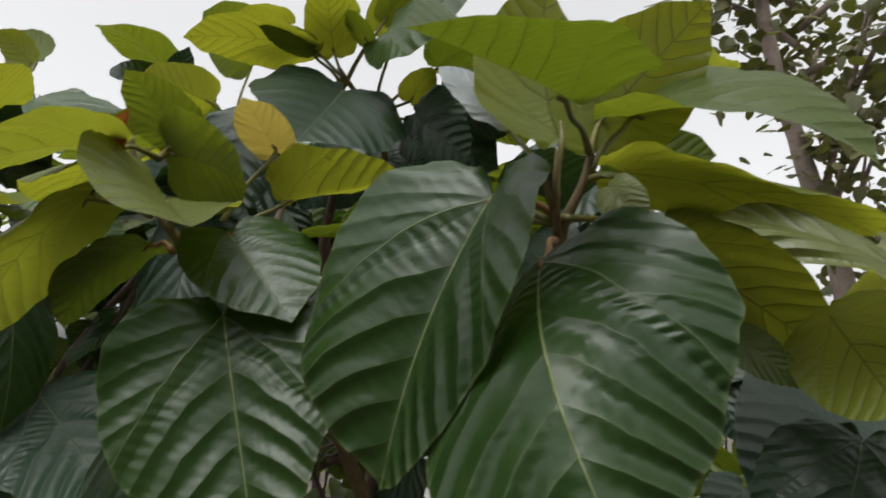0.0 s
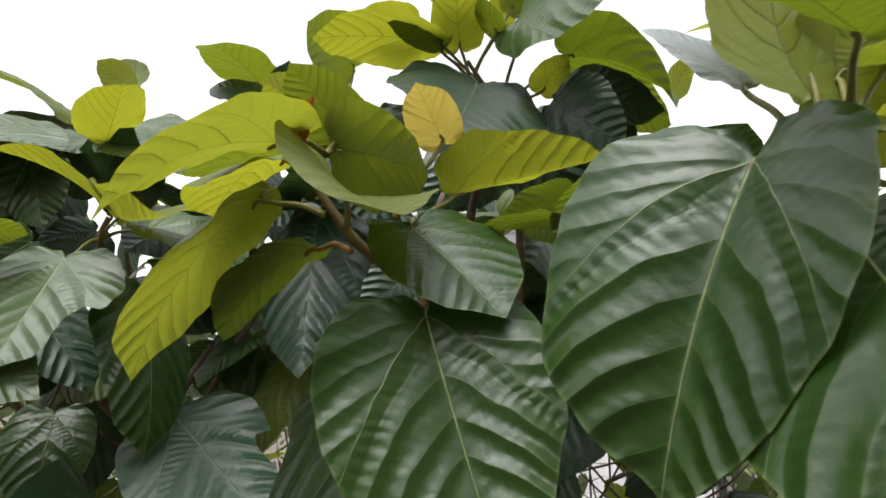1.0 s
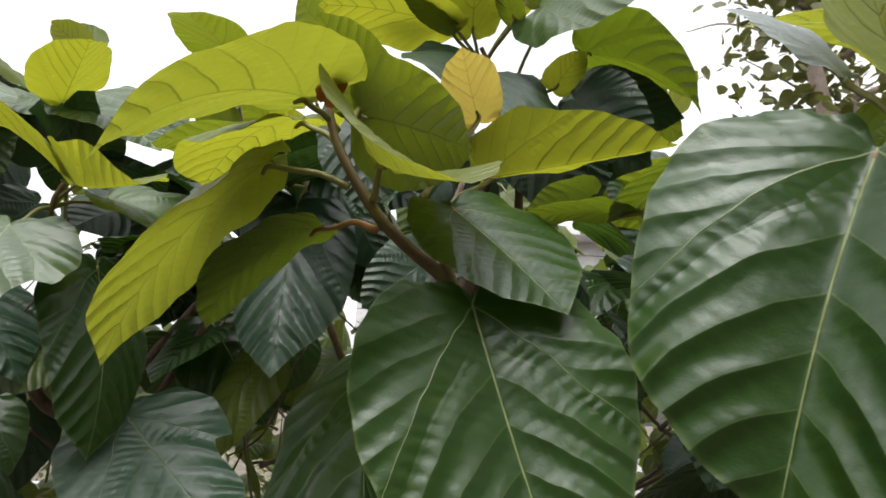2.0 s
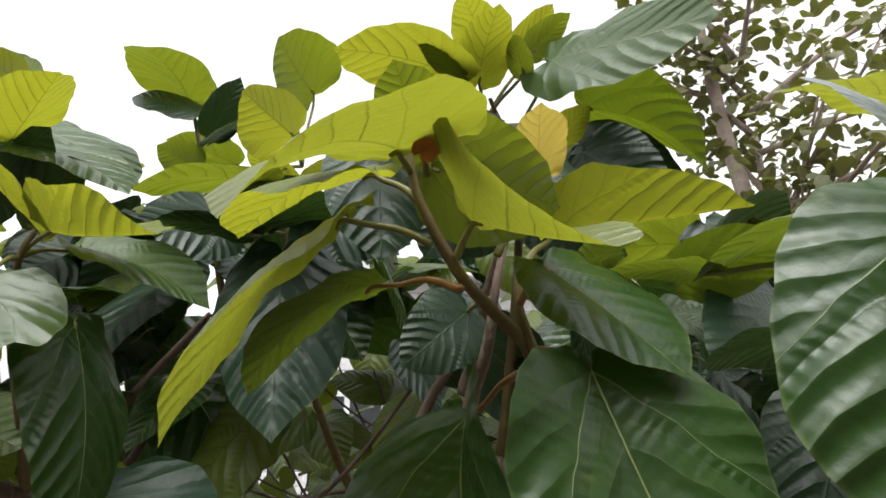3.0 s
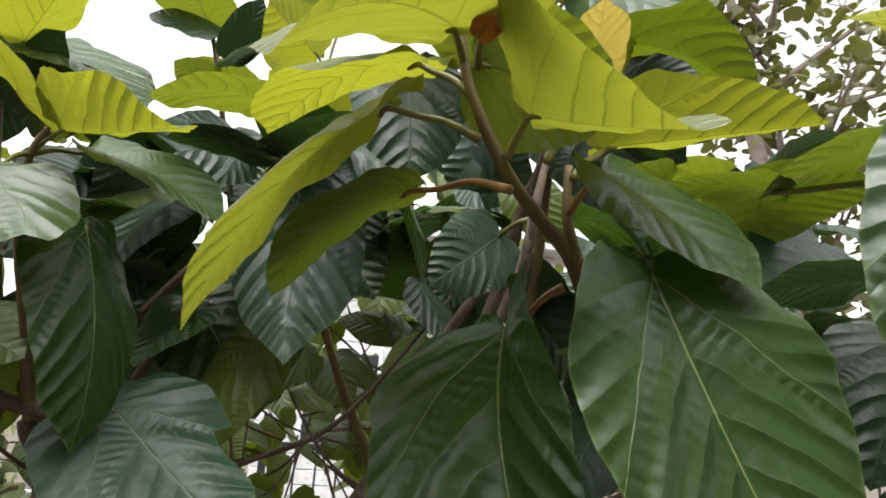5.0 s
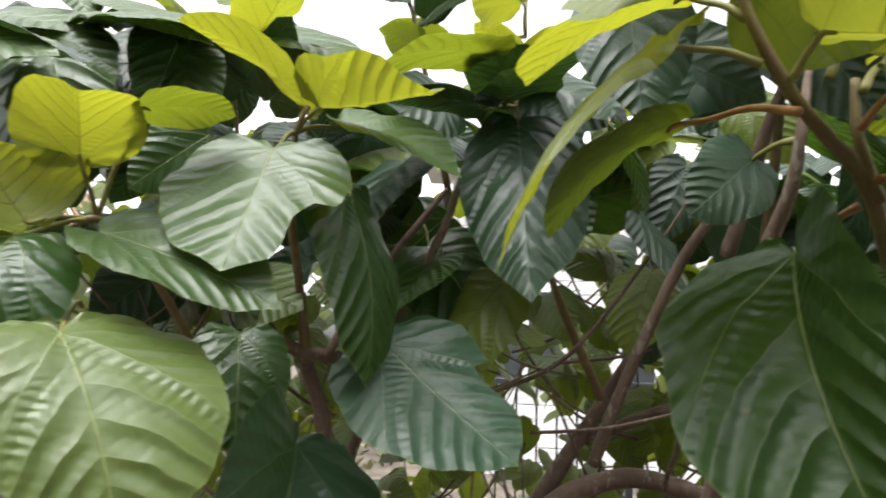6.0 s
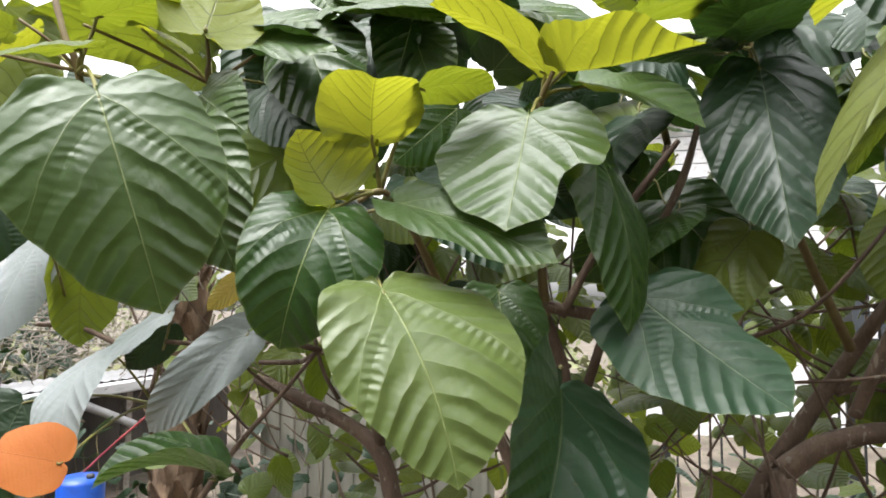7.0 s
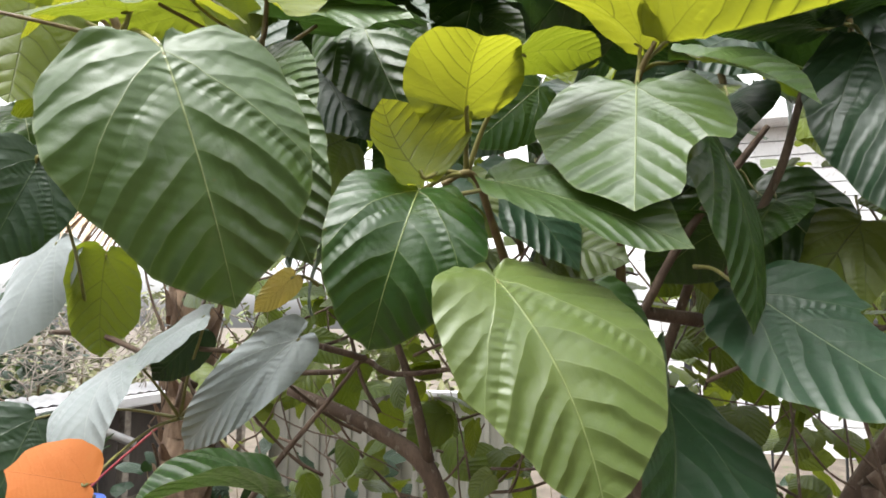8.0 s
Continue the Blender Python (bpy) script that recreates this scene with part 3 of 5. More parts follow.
leaf(shrub, "y", (-1.316, 1.953, 2.382), (-1.424, 1.933, 2.478), (-1.275, 2.893, 2.729), stalk=(-1.370, 2.000, 2.181), width=0.97, fold=0.12, sag=0.46, cup=0.65, skew=0.02, twist=-2)
leaf(shrub, "u", (-1.359, 2.050, 2.432), (-1.501, 2.100, 2.565), (-2.648, 4.025, 3.530), stalk=(-1.370, 2.000, 2.181))
leaf(shrub, "d", (-1.283, 1.900, 2.134), (-1.475, 1.850, 2.200), (-1.379, 1.875, 3.167), stalk=(-1.370, 2.000, 2.181))
leaf(shrub, "u", (-1.411, 1.900, 2.232), (-1.728, 1.900, 2.418), (-1.569, 1.900, 3.325), stalk=(-1.370, 2.000, 2.181))
leaf(shrub, "d", (-1.476, 2.000, 2.256), (-1.732, 1.950, 2.295), (-1.604, 1.975, 3.276), stalk=(-1.370, 2.000, 2.181))
leaf(shrub, "y", (-0.925, 1.300, 1.795), (-1.112, 1.201, 1.905), (-0.542, 1.322, 2.726), stalk=(-0.929, 1.270, 1.740), width=0.85, fold=0.45, sag=0.66, cup=0.73, skew=0.05, twist=-15)
leaf(shrub, "y", (-0.890, 1.262, 1.783), (-0.674, 1.035, 1.719), (-0.466, 1.181, 2.699), stalk=(-0.929, 1.270, 1.740), width=0.66, fold=0.79, sag=-0.10, cup=0.36, skew=-0.07, twist=-13)
leaf(shrub, "y", (-1.093, 1.518, 2.042), (-0.954, 1.338, 2.098), (-1.384, 1.437, 3.003), width=0.83, fold=0.62, sag=0.08, cup=0.46, skew=-0.07, twist=-6)
leaf(shrub, "p", (-0.932, 1.175, 1.685), (-0.935, 1.022, 1.475), (-0.874, 0.293, 2.169), stalk=(-0.929, 1.270, 1.740), bites=((-27, 0.26, 12), (0, 0.05, 12)), relief=0.5, width=1.19, fold=0.00, sag=-0.10, cup=0.06, skew=0.02, twist=7)
leaf(shrub, "m", (-0.830, 1.266, 1.642), (-0.787, 1.237, 1.336), (0.067, 0.797, 1.653), stalk=(-0.878, 1.360, 1.641), relief=0.8, width=0.75, fold=-0.02, sag=0.62, cup=0.74, skew=-0.01, twist=-2)
leaf(shrub, "b", (-0.773, 1.334, 1.397), (-0.558, 1.230, 1.234), (-0.481, 0.583, 2.006), stalk=(-0.846, 1.500, 1.452), bites=((-30, 0.25, 10),), relief=0.8, width=1.15, fold=0.15, sag=-0.10, cup=0.25, skew=0.05, twist=7)
leaf(shrub, "l", (-1.085, 0.961, 1.404), (-0.967, 0.921, 1.167), (-0.349, 0.348, 1.721), stalk=(-1.220, 1.200, 1.445), width=1.15, fold=0.16, sag=0.79, cup=0.48, skew=-0.15, twist=-24)
leaf(shrub, "m", (-1.203, 1.020, 1.521), (-1.249, 0.973, 1.320), (-0.868, 0.073, 1.554), stalk=(-1.172, 1.140, 1.566), width=0.98, fold=0.30, sag=1.70, cup=0.71, skew=-0.04, twist=14)
leaf(shrub, "y", (-1.148, 1.053, 1.633), (-1.101, 0.965, 1.695), (-1.499, 1.402, 2.504), stalk=(-1.172, 1.140, 1.566), wave=1.3, width=1.60, fold=0.70, sag=0.97, cup=0.58, skew=-0.00, twist=17)
leaf(shrub, "y", (-1.204, 1.044, 1.544), (-1.247, 1.001, 1.644), (-2.069, 1.543, 1.459), stalk=(-1.172, 1.140, 1.566), wave=1.3, width=1.60, fold=0.00, sag=0.84, cup=1.00, skew=-0.11, twist=7)
leaf(shrub, "u", (-1.081, 1.069, 1.710), (-0.976, 1.141, 1.723), (-1.229, 1.213, 2.690), stalk=(-1.172, 1.140, 1.566), width=0.94, fold=0.13, sag=0.65, cup=0.56, skew=-0.01, twist=16)
leaf(shrub, "p", (-1.441, 0.822, 1.662), (-1.375, 0.884, 1.370), (-0.716, 0.131, 1.519), stalk=(-1.698, 1.020, 1.785), width=1.07, fold=0.27, sag=0.94, cup=0.81, skew=0.05, twist=-3)
leaf(shrub, "p", (-1.434, 0.992, 1.649), (-1.345, 1.005, 1.429), (-1.257, 0.007, 1.536), stalk=(-1.698, 1.020, 1.785), width=0.86, fold=0.20, sag=0.46, cup=0.60, skew=0.02, twist=-1)
leaf(shrub, "o", (-1.949, 1.250, 1.044), (-2.086, 1.166, 1.080), (-0.900, 0.100, 1.700), stalk=(-2.029, 1.600, 1.111), relief=0.3, width=1.12, fold=0.05, sag=0.35, cup=0.25, wave=0.25, bites=((0, 0.06, 16), (0, 0.06, 34)))
leaf(shrub, "d", (-2.356, 1.483, 1.111), (-2.396, 1.385, 0.856), (-1.300, 0.200, 1.500), stalk=(-2.029, 1.600, 1.111), width=1.1, fold=0.15, sag=0.4)
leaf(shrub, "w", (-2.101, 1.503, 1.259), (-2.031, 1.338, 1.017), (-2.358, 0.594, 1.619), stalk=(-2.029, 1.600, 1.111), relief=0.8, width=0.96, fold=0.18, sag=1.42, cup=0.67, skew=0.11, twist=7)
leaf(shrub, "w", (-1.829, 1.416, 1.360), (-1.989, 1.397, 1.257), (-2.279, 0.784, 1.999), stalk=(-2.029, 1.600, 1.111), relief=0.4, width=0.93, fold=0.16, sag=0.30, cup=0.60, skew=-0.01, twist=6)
leaf(shrub, "d", (-1.901, 1.500, 1.324), (-2.029, 1.500, 1.212), (-0.963, 0.236, 1.342), width=0.8)
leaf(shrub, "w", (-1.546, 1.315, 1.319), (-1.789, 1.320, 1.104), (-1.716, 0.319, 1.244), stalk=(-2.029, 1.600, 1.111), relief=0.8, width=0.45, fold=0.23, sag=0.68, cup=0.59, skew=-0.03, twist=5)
leaf(shrub, "m", (-1.548, 1.233, 1.056), (-1.710, 1.098, 1.050), (-1.654, 1.153, 2.053), stalk=(-2.029, 1.600, 1.111), width=1.13, fold=0.60, sag=1.02, cup=0.21, skew=0.01, twist=-1)
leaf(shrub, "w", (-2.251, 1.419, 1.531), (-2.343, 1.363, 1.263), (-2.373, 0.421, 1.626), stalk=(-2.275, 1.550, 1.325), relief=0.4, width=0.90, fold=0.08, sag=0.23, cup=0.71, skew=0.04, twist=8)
leaf(shrub, "u", (-2.181, 1.494, 1.508), (-2.156, 1.476, 1.263), (-3.163, 1.490, 1.283), stalk=(-2.275, 1.550, 1.325), width=1.10, fold=0.17, sag=0.35, cup=0.64, skew=0.02, twist=-10)
leaf(shrub, "b", (-0.902, 1.287, 1.239), (-0.934, 1.134, 0.997), (-0.043, 0.758, 1.289), stalk=(-0.929, 1.470, 1.262), width=1.19, fold=0.60, sag=0.75, cup=0.25, skew=0.11, twist=-19)
leaf(shrub, "d", (-0.558, 1.477, 1.827), (-0.538, 1.310, 1.474), (-0.611, 0.490, 2.074), stalk=(-0.562, 1.560, 1.892), relief=1.0, width=0.76, fold=-0.10, sag=0.19, cup=0.78, skew=-0.04, twist=6)
leaf(shrub, "d", (-0.273, 1.086, 1.650), (-0.366, 1.050, 1.567), (-0.524, 0.258, 1.423), stalk=(-0.258, 1.000, 1.649))
leaf(shrub, "p", (-0.862, 1.332, 1.778), (-0.659, 1.360, 1.690), (-0.349, 0.919, 2.539), stalk=(-0.929, 1.270, 1.740), relief=0.5, width=1.03, fold=0.44, sag=0.46, cup=0.61, skew=-0.03, twist=-13)
leaf(shrub, "d", (-0.621, 1.500, 1.870), (-0.801, 1.450, 1.864), (-0.711, 1.475, 2.867), stalk=(-0.562, 1.560, 1.892))
leaf(shrub, "d", (-1.531, 1.277, 1.910), (-1.233, 1.159, 1.812), (-1.382, 1.218, 2.861), width=0.7)
leaf(shrub, "p", (-1.101, 1.047, 1.534), (-0.868, 1.067, 1.443), (-0.630, 0.604, 2.306), stalk=(-1.221, 1.140, 1.514), relief=0.4, width=0.75, fold=0.29, sag=0.32, cup=0.46, skew=-0.05, twist=-26)
leaf(shrub, "m", (-1.017, 1.320, 1.409), (-0.985, 1.250, 1.223), (-0.593, 0.226, 1.402))
leaf(shrub, "g", (-0.080, 0.800, 1.646), (-0.178, 0.850, 1.645), (-0.129, 0.825, 2.646), stalk=(0.122, 0.680, 1.638))
leaf(shrub, "g", (-0.013, 0.740, 1.684), (-0.104, 0.800, 1.632), (-0.058, 0.770, 2.658), stalk=(0.122, 0.680, 1.638))
leaf(shrub, "d", (0.090, 0.900, 1.595), (-0.018, 0.950, 1.565), (0.036, 0.925, 2.580), bank=20)
leaf(shrub, "d", (0.061, 0.820, 1.522), (-0.010, 0.800, 1.382), (-0.468, 0.210, 1.472))
leaf(shrub, "u", (-1.620, 0.950, 1.794), (-1.626, 0.800, 1.719), (-1.623, 0.875, 2.756), stalk=(-1.698, 1.020, 1.785))
leaf(shrub, "y", (-1.458, 1.050, 1.840), (-1.486, 1.150, 2.030), (-2.080, 2.032, 2.503), stalk=(-1.563, 1.200, 1.805))
leaf(shrub, "y", (-1.636, 1.100, 1.889), (-1.530, 1.100, 1.827), (-1.583, 1.100, 2.858), stalk=(-1.563, 1.200, 1.805))
leaf(shrub, "u", (-1.642, 1.000, 1.870), (-1.507, 1.050, 1.900), (-1.575, 1.025, 2.885), stalk=(-1.698, 1.020, 1.785))
leaf(shrub, "y", (-1.774, 1.000, 1.865), (-1.820, 0.950, 1.776), (-1.797, 0.975, 2.820))
leaf(shrub, "d", (-1.765, 0.950, 1.590), (-1.802, 0.900, 1.430), (-0.865, 0.168, 1.367), stalk=(-2.275, 1.550, 1.325), fold=0.3)
leaf(shrub, "u", (-1.860, 1.000, 1.915), (-1.835, 0.950, 1.679), (-2.830, 1.782, 2.227))
leaf(shrub, "m", (-1.988, 1.100, 1.732), (-1.882, 1.050, 1.574), (-0.963, 0.236, 1.342))
leaf(shrub, "p", (-1.379, 1.450, 2.020), (-1.119, 1.400, 1.974), (-1.249, 1.425, 2.997), bank=20)
leaf(shrub, "p", (-1.476, 1.400, 1.975), (-1.353, 1.350, 1.738), (-0.865, 0.168, 1.367))
leaf(shrub, "d", (-1.562, 1.500, 2.016), (-1.627, 1.400, 1.868), (-0.865, 0.168, 1.367))
leaf(shrub, "p", (-1.254, 1.500, 1.983), (-1.181, 1.450, 1.807), (-0.865, 0.168, 1.367))
leaf(shrub, "m", (-1.092, 1.300, 1.744), (-1.195, 1.250, 1.639), (-0.865, 0.168, 1.367))
leaf(shrub, "m", (-1.259, 1.500, 2.028), (-1.288, 1.450, 1.836), (-0.593, 0.226, 1.402))
leaf(shrub, "p", (-1.413, 1.500, 2.067), (-1.148, 1.400, 1.956), (-1.280, 1.450, 3.012), bank=25)
leaf(shrub, "p", (-1.710, 1.500, 2.069), (-1.427, 1.400, 1.980), (-1.568, 1.450, 3.025), bank=30)
leaf(shrub, "p", (-1.501, 1.100, 1.749), (-1.368, 1.050, 1.660), (-0.764, 0.141, 1.375))
leaf(shrub, "d", (-0.395, 1.250, 1.966), (-0.385, 1.200, 1.744), (-0.468, 0.210, 1.472))
leaf(shrub, "p", (-1.091, 1.600, 2.066), (-0.858, 1.500, 1.935), (-0.874, 1.050, 2.851), width=0.9)
limb(shrub, "stem", TWIG, [(-0.394, 0.800, 1.761, 0.0040), (-0.378, 0.810, 1.702, 0.0050), (-0.337, 0.830, 1.640, 0.0060), (-0.298, 0.850, 1.606, 0.0070), (-0.250, 0.880, 1.571, 0.0080), (-0.206, 0.920, 1.493, 0.0085), (-0.145, 0.980, 1.401, 0.0100), (-0.082, 1.100, 1.219, 0.0120)], 0.12, 8)
limb(shrub, "stem", TWIG, [(0.156, 0.660, 1.714, 0.0040), (0.146, 0.660, 1.675, 0.0050), (0.126, 0.670, 1.624, 0.0065), (0.129, 0.700, 1.551, 0.0070), (0.150, 0.800, 1.372, 0.0090)], 0.12, 8)
limb(shrub, "branch", BARK, [(-0.549, 1.900, 0.913, 0.0270), (-0.484, 1.900, 1.036, 0.0230), (-0.368, 1.900, 1.216, 0.0180), (-0.241, 1.850, 1.420, 0.0140), (-0.059, 1.800, 1.598, 0.0120), (0.067, 1.750, 1.749, 0.0100)], 0.12, 8)
limb(shrub, "branch", BARK, [(-0.369, 1.900, 1.189, 0.0160), (-0.227, 1.920, 1.241, 0.0140), (-0.012, 1.950, 1.323, 0.0120), (0.287, 2.000, 1.452, 0.0100)], 0.12, 8)
limb(shrub, "branch", BARK, [(-0.490, 1.850, 1.009, 0.0280), (-0.392, 1.850, 1.080, 0.0240), (-0.248, 1.850, 1.110, 0.0220), (-0.079, 1.800, 1.068, 0.0200), (0.102, 1.700, 1.014, 0.0180)], 0.12, 8)
limb(shrub, "branch", BARK, [(-1.816, 1.750, 1.172, 0.0140), (-1.602, 1.750, 1.096, 0.0180), (-1.445, 1.750, 1.005, 0.0220), (-1.392, 1.750, 0.858, 0.0260)], 0.12, 8)
limb(shrub, "branch", BARK, [(-1.511, 1.700, 1.319, 0.0080), (-1.469, 1.720, 1.188, 0.0110), (-1.438, 1.750, 1.018, 0.0150)], 0.12, 8)
limb(shrub, "twig", TWIG, [(-1.750, 1.000, 1.947, 0.0060), (-1.710, 1.000, 1.842, 0.0065), (-1.698, 1.020, 1.785, 0.0070), (-1.729, 1.100, 1.606, 0.0090)], 0.12, 8)
limb(shrub, "twig", TWIG, [(-1.878, 0.900, 1.818, 0.0030), (-1.771, 0.950, 1.797, 0.0035), (-1.704, 1.020, 1.789, 0.0040)], 0.12, 8)
limb(shrub, "twig", TWIG, [(-1.758, 0.950, 1.861, 0.0030), (-1.724, 0.980, 1.831, 0.0030), (-1.706, 1.020, 1.796, 0.0040)], 0.12, 8)
limb(shrub, "twig", TWIG, [(-1.670, 1.000, 1.860, 0.0030), (-1.623, 1.100, 1.840, 0.0035), (-1.563, 1.200, 1.808, 0.0040)], 0.12, 8)
limb(shrub, "twig", TWIG, [(-1.456, 1.050, 1.844, 0.0030), (-1.504, 1.120, 1.821, 0.0035), (-1.566, 1.200, 1.805, 0.0050), (-1.653, 1.400, 1.694, 0.0080)], 0.12, 8)
limb(shrub, "twig", TWIG, [(-1.428, 1.150, 1.832, 0.0030), (-1.563, 1.200, 1.805, 0.0040)], 0.12, 8)
limb(shrub, "twig", BARK, [(-1.567, 1.650, 1.263, 0.0050), (-1.647, 1.600, 1.147, 0.0060), (-1.740, 1.550, 1.020, 0.0070), (-1.801, 1.500, 0.902, 0.0080)], 0.12, 8)
limb(shrub, "twig", BARK, [(-1.738, 1.650, 1.226, 0.0060), (-1.616, 1.650, 1.233, 0.0070), (-1.560, 1.650, 1.259, 0.0070), (-1.503, 1.680, 1.227, 0.0070), (-1.361, 1.700, 1.242, 0.0060), (-1.240, 1.750, 1.265, 0.0050)], 0.12, 8)
limb(shrub, "twig", BARK, [(-1.825, 1.400, 1.292, 0.0050), (-1.740, 1.450, 1.287, 0.0060), (-1.651, 1.500, 1.305, 0.0070), (-1.560, 1.650, 1.263, 0.0080)], 0.12, 8)
limb(shrub, "twig", BARK, [(-2.342, 1.500, 1.320, 0.0060), (-2.192, 1.500, 1.313, 0.0070), (-2.063, 1.500, 1.274, 0.0070), (-1.985, 1.600, 1.190, 0.0080)], 0.12, 8)
limb(shrub, "twig", BARK, [(-1.068, 1.500, 1.478, 0.0120), (-1.027, 1.550, 1.401, 0.0140), (-0.948, 1.600, 1.373, 0.0140), (-0.828, 1.700, 1.355, 0.0150)], 0.12, 8)
limb(shrub, "twig", BARK, [(-0.794, 1.500, 1.435, 0.0070), (-0.726, 1.500, 1.564, 0.0080), (-0.691, 1.500, 1.642, 0.0080), (-0.659, 1.500, 1.755, 0.0060)], 0.12, 8)
limb(shrub, "twig", BARK, [(-0.235, 1.300, 1.555, 0.0120), (-0.215, 1.250, 1.658, 0.0110), (-0.215, 1.200, 1.709, 0.0100), (-0.191, 1.150, 1.809, 0.0060)], 0.12, 8)
limb(shrub, "twig", BARK, [(-0.398, 1.600, 1.179, 0.0130), (-0.366, 1.550, 1.292, 0.0120), (-0.316, 1.500, 1.433, 0.0100), (-0.247, 1.450, 1.592, 0.0100), (-0.169, 1.400, 1.694, 0.0070)], 0.12, 8)
limb(shrub, "twig", BARK, [(-0.984, 1.600, 1.356, 0.0160), (-0.952, 1.650, 1.233, 0.0160), (-0.956, 1.700, 1.065, 0.0180), (-0.947, 1.750, 0.892, 0.0200)], 0.12, 8)
limb(shrub, "twig", BARK, [(-0.947, 1.600, 1.357, 0.0100), (-0.865, 1.600, 1.506, 0.0090), (-0.747, 1.600, 1.666, 0.0080), (-0.700, 1.600, 1.727, 0.0060)], 0.12, 8)
limb(shrub, "stem", TWIG, [(-0.265, 0.860, 1.665, 0.0040), (-0.266, 0.860, 1.615, 0.0050), (-0.252, 0.870, 1.578, 0.0060), (-0.237, 0.880, 1.552, 0.0065)], 0.12, 8)
limb(shrub, "stem", BARK, [(-0.240, 1.000, 1.736, 0.0040), (-0.260, 0.980, 1.658, 0.0060), (-0.265, 1.000, 1.593, 0.0080), (-0.278, 1.050, 1.517, 0.0100), (-0.287, 1.100, 1.393, 0.0120)], 0.12, 8)
limb(shrub, "stem", TWIG, [(-0.210, 1.200, 2.047, 0.0040), (-0.162, 1.260, 1.991, 0.0050), (-0.127, 1.320, 1.923, 0.0070), (-0.114, 1.400, 1.747, 0.0090), (-0.119, 1.500, 1.457, 0.0120)], 0.12, 8)
limb(shrub, "stem", TWIG, [(-0.904, 1.250, 1.779, 0.0040), (-0.928, 1.270, 1.737, 0.0050), (-0.960, 1.360, 1.642, 0.0070), (-0.974, 1.500, 1.495, 0.0090), (-0.981, 1.620, 1.331, 0.0120)], 0.12, 8)
limb(shrub, "stem", TWIG, [(-0.568, 1.550, 1.938, 0.0040), (-0.562, 1.560, 1.892, 0.0050), (-0.542, 1.600, 1.733, 0.0070), (-0.460, 1.700, 1.515, 0.0090), (-0.344, 1.850, 1.288, 0.0120)], 0.12, 8)
limb(shrub, "stem", TWIG, [(-0.832, 1.800, 2.275, 0.0050), (-0.802, 1.800, 2.164, 0.0060), (-0.771, 1.850, 2.016, 0.0080), (-0.720, 1.900, 1.786, 0.0100)], 0.12, 8)
limb(shrub, "stem", TWIG, [(-1.387, 2.000, 2.227, 0.0050), (-1.361, 2.000, 2.145, 0.0060), (-1.333, 2.050, 1.873, 0.0080), (-1.275, 2.100, 1.534, 0.0100)], 0.12, 8)
limb(shrub, "stem", TWIG, [(-1.203, 1.120, 1.550, 0.0040), (-1.162, 1.140, 1.566, 0.0050), (-1.167, 1.300, 1.503, 0.0070), (-1.158, 1.500, 1.354, 0.0100)], 0.12, 8)
limb(shrub, "stem", TWIG, [(0.098, 0.630, 1.689, 0.0020), (0.107, 0.640, 1.664, 0.0030), (0.120, 0.660, 1.634, 0.0040)], 0.12, 8)
limb(shrub, "stem", TWIG, [(0.117, 0.640, 1.708, 0.0020), (0.115, 0.640, 1.670, 0.0030), (0.121, 0.660, 1.622, 0.0045)], 0.12, 8)
leaf(shrub, "d", (-0.771, 1.750, 2.195), (-0.707, 1.680, 2.319), (-0.468, 0.210, 1.472), stalk=(-0.808, 1.800, 2.186), width=0.7)
leaf(shrub, "d", (-0.769, 1.720, 2.159), (-0.639, 1.650, 2.201), (-0.504, 1.185, 2.980), stalk=(-0.808, 1.800, 2.186))
leaf(shrub, "u", (-0.784, 1.700, 2.085), (-0.857, 1.620, 2.097), (-1.173, 3.110, 2.710), stalk=(-0.808, 1.800, 2.186))
leaf(shrub, "g", (0.236, 0.900, 1.784), (0.353, 0.820, 1.766), (0.589, 1.720, 2.050), width=0.8)
leaf(shrub, "d", (-0.006, 1.300, 2.024), (0.140, 1.200, 1.937), (-0.468, 0.210, 1.472), width=0.7)
leaf(shrub, "u", (-1.728, 1.400, 1.951), (-1.912, 1.280, 1.995), (-2.678, 2.444, 2.604), stalk=(-1.563, 1.200, 1.805))
leaf(shrub, "p", (-1.480, 1.450, 1.976), (-1.340, 1.380, 1.773), (-0.963, 0.236, 1.342), width=0.8)
leaf(shrub, "p", (-1.441, 1.143, 1.864), (-1.211, 1.131, 1.802), (-1.139, 0.577, 2.640), relief=0.4, width=0.65, fold=0.14, sag=0.06, cup=0.58, skew=-0.02, twist=-15, bites=((0, 0.18, 26),))
leaf(shrub, "d", (-1.557, 1.400, 1.868), (-1.436, 1.350, 1.702), (-0.963, 0.236, 1.342), stalk=(-1.563, 1.200, 1.805))
leaf(shrub, "u", (-1.913, 1.100, 1.876), (-1.885, 1.020, 1.732), (-2.835, 1.884, 2.266), stalk=(-1.698, 1.020, 1.785))
leaf(shrub, "p", (-1.499, 1.600, 2.064), (-1.672, 1.500, 2.076), (-1.585, 0.850, 2.670), relief=0.5)
leaf(shrub, "p", (-1.302, 1.620, 2.101), (-1.468, 1.500, 2.100), (-1.285, 0.960, 2.801), relief=0.5)
leaf(shrub, "d", (-1.177, 1.620, 1.964), (-1.284, 1.550, 2.040), (-0.593, 0.226, 1.402), relief=0.5)
leaf(shrub, "p", (-1.097, 1.600, 1.922), (-0.965, 1.550, 2.020), (-0.764, 0.141, 1.375), relief=0.5)
leaf(shrub, "b", (-1.154, 1.600, 1.977), (-1.030, 1.520, 2.074), (-0.690, 0.183, 1.386), relief=0.5)
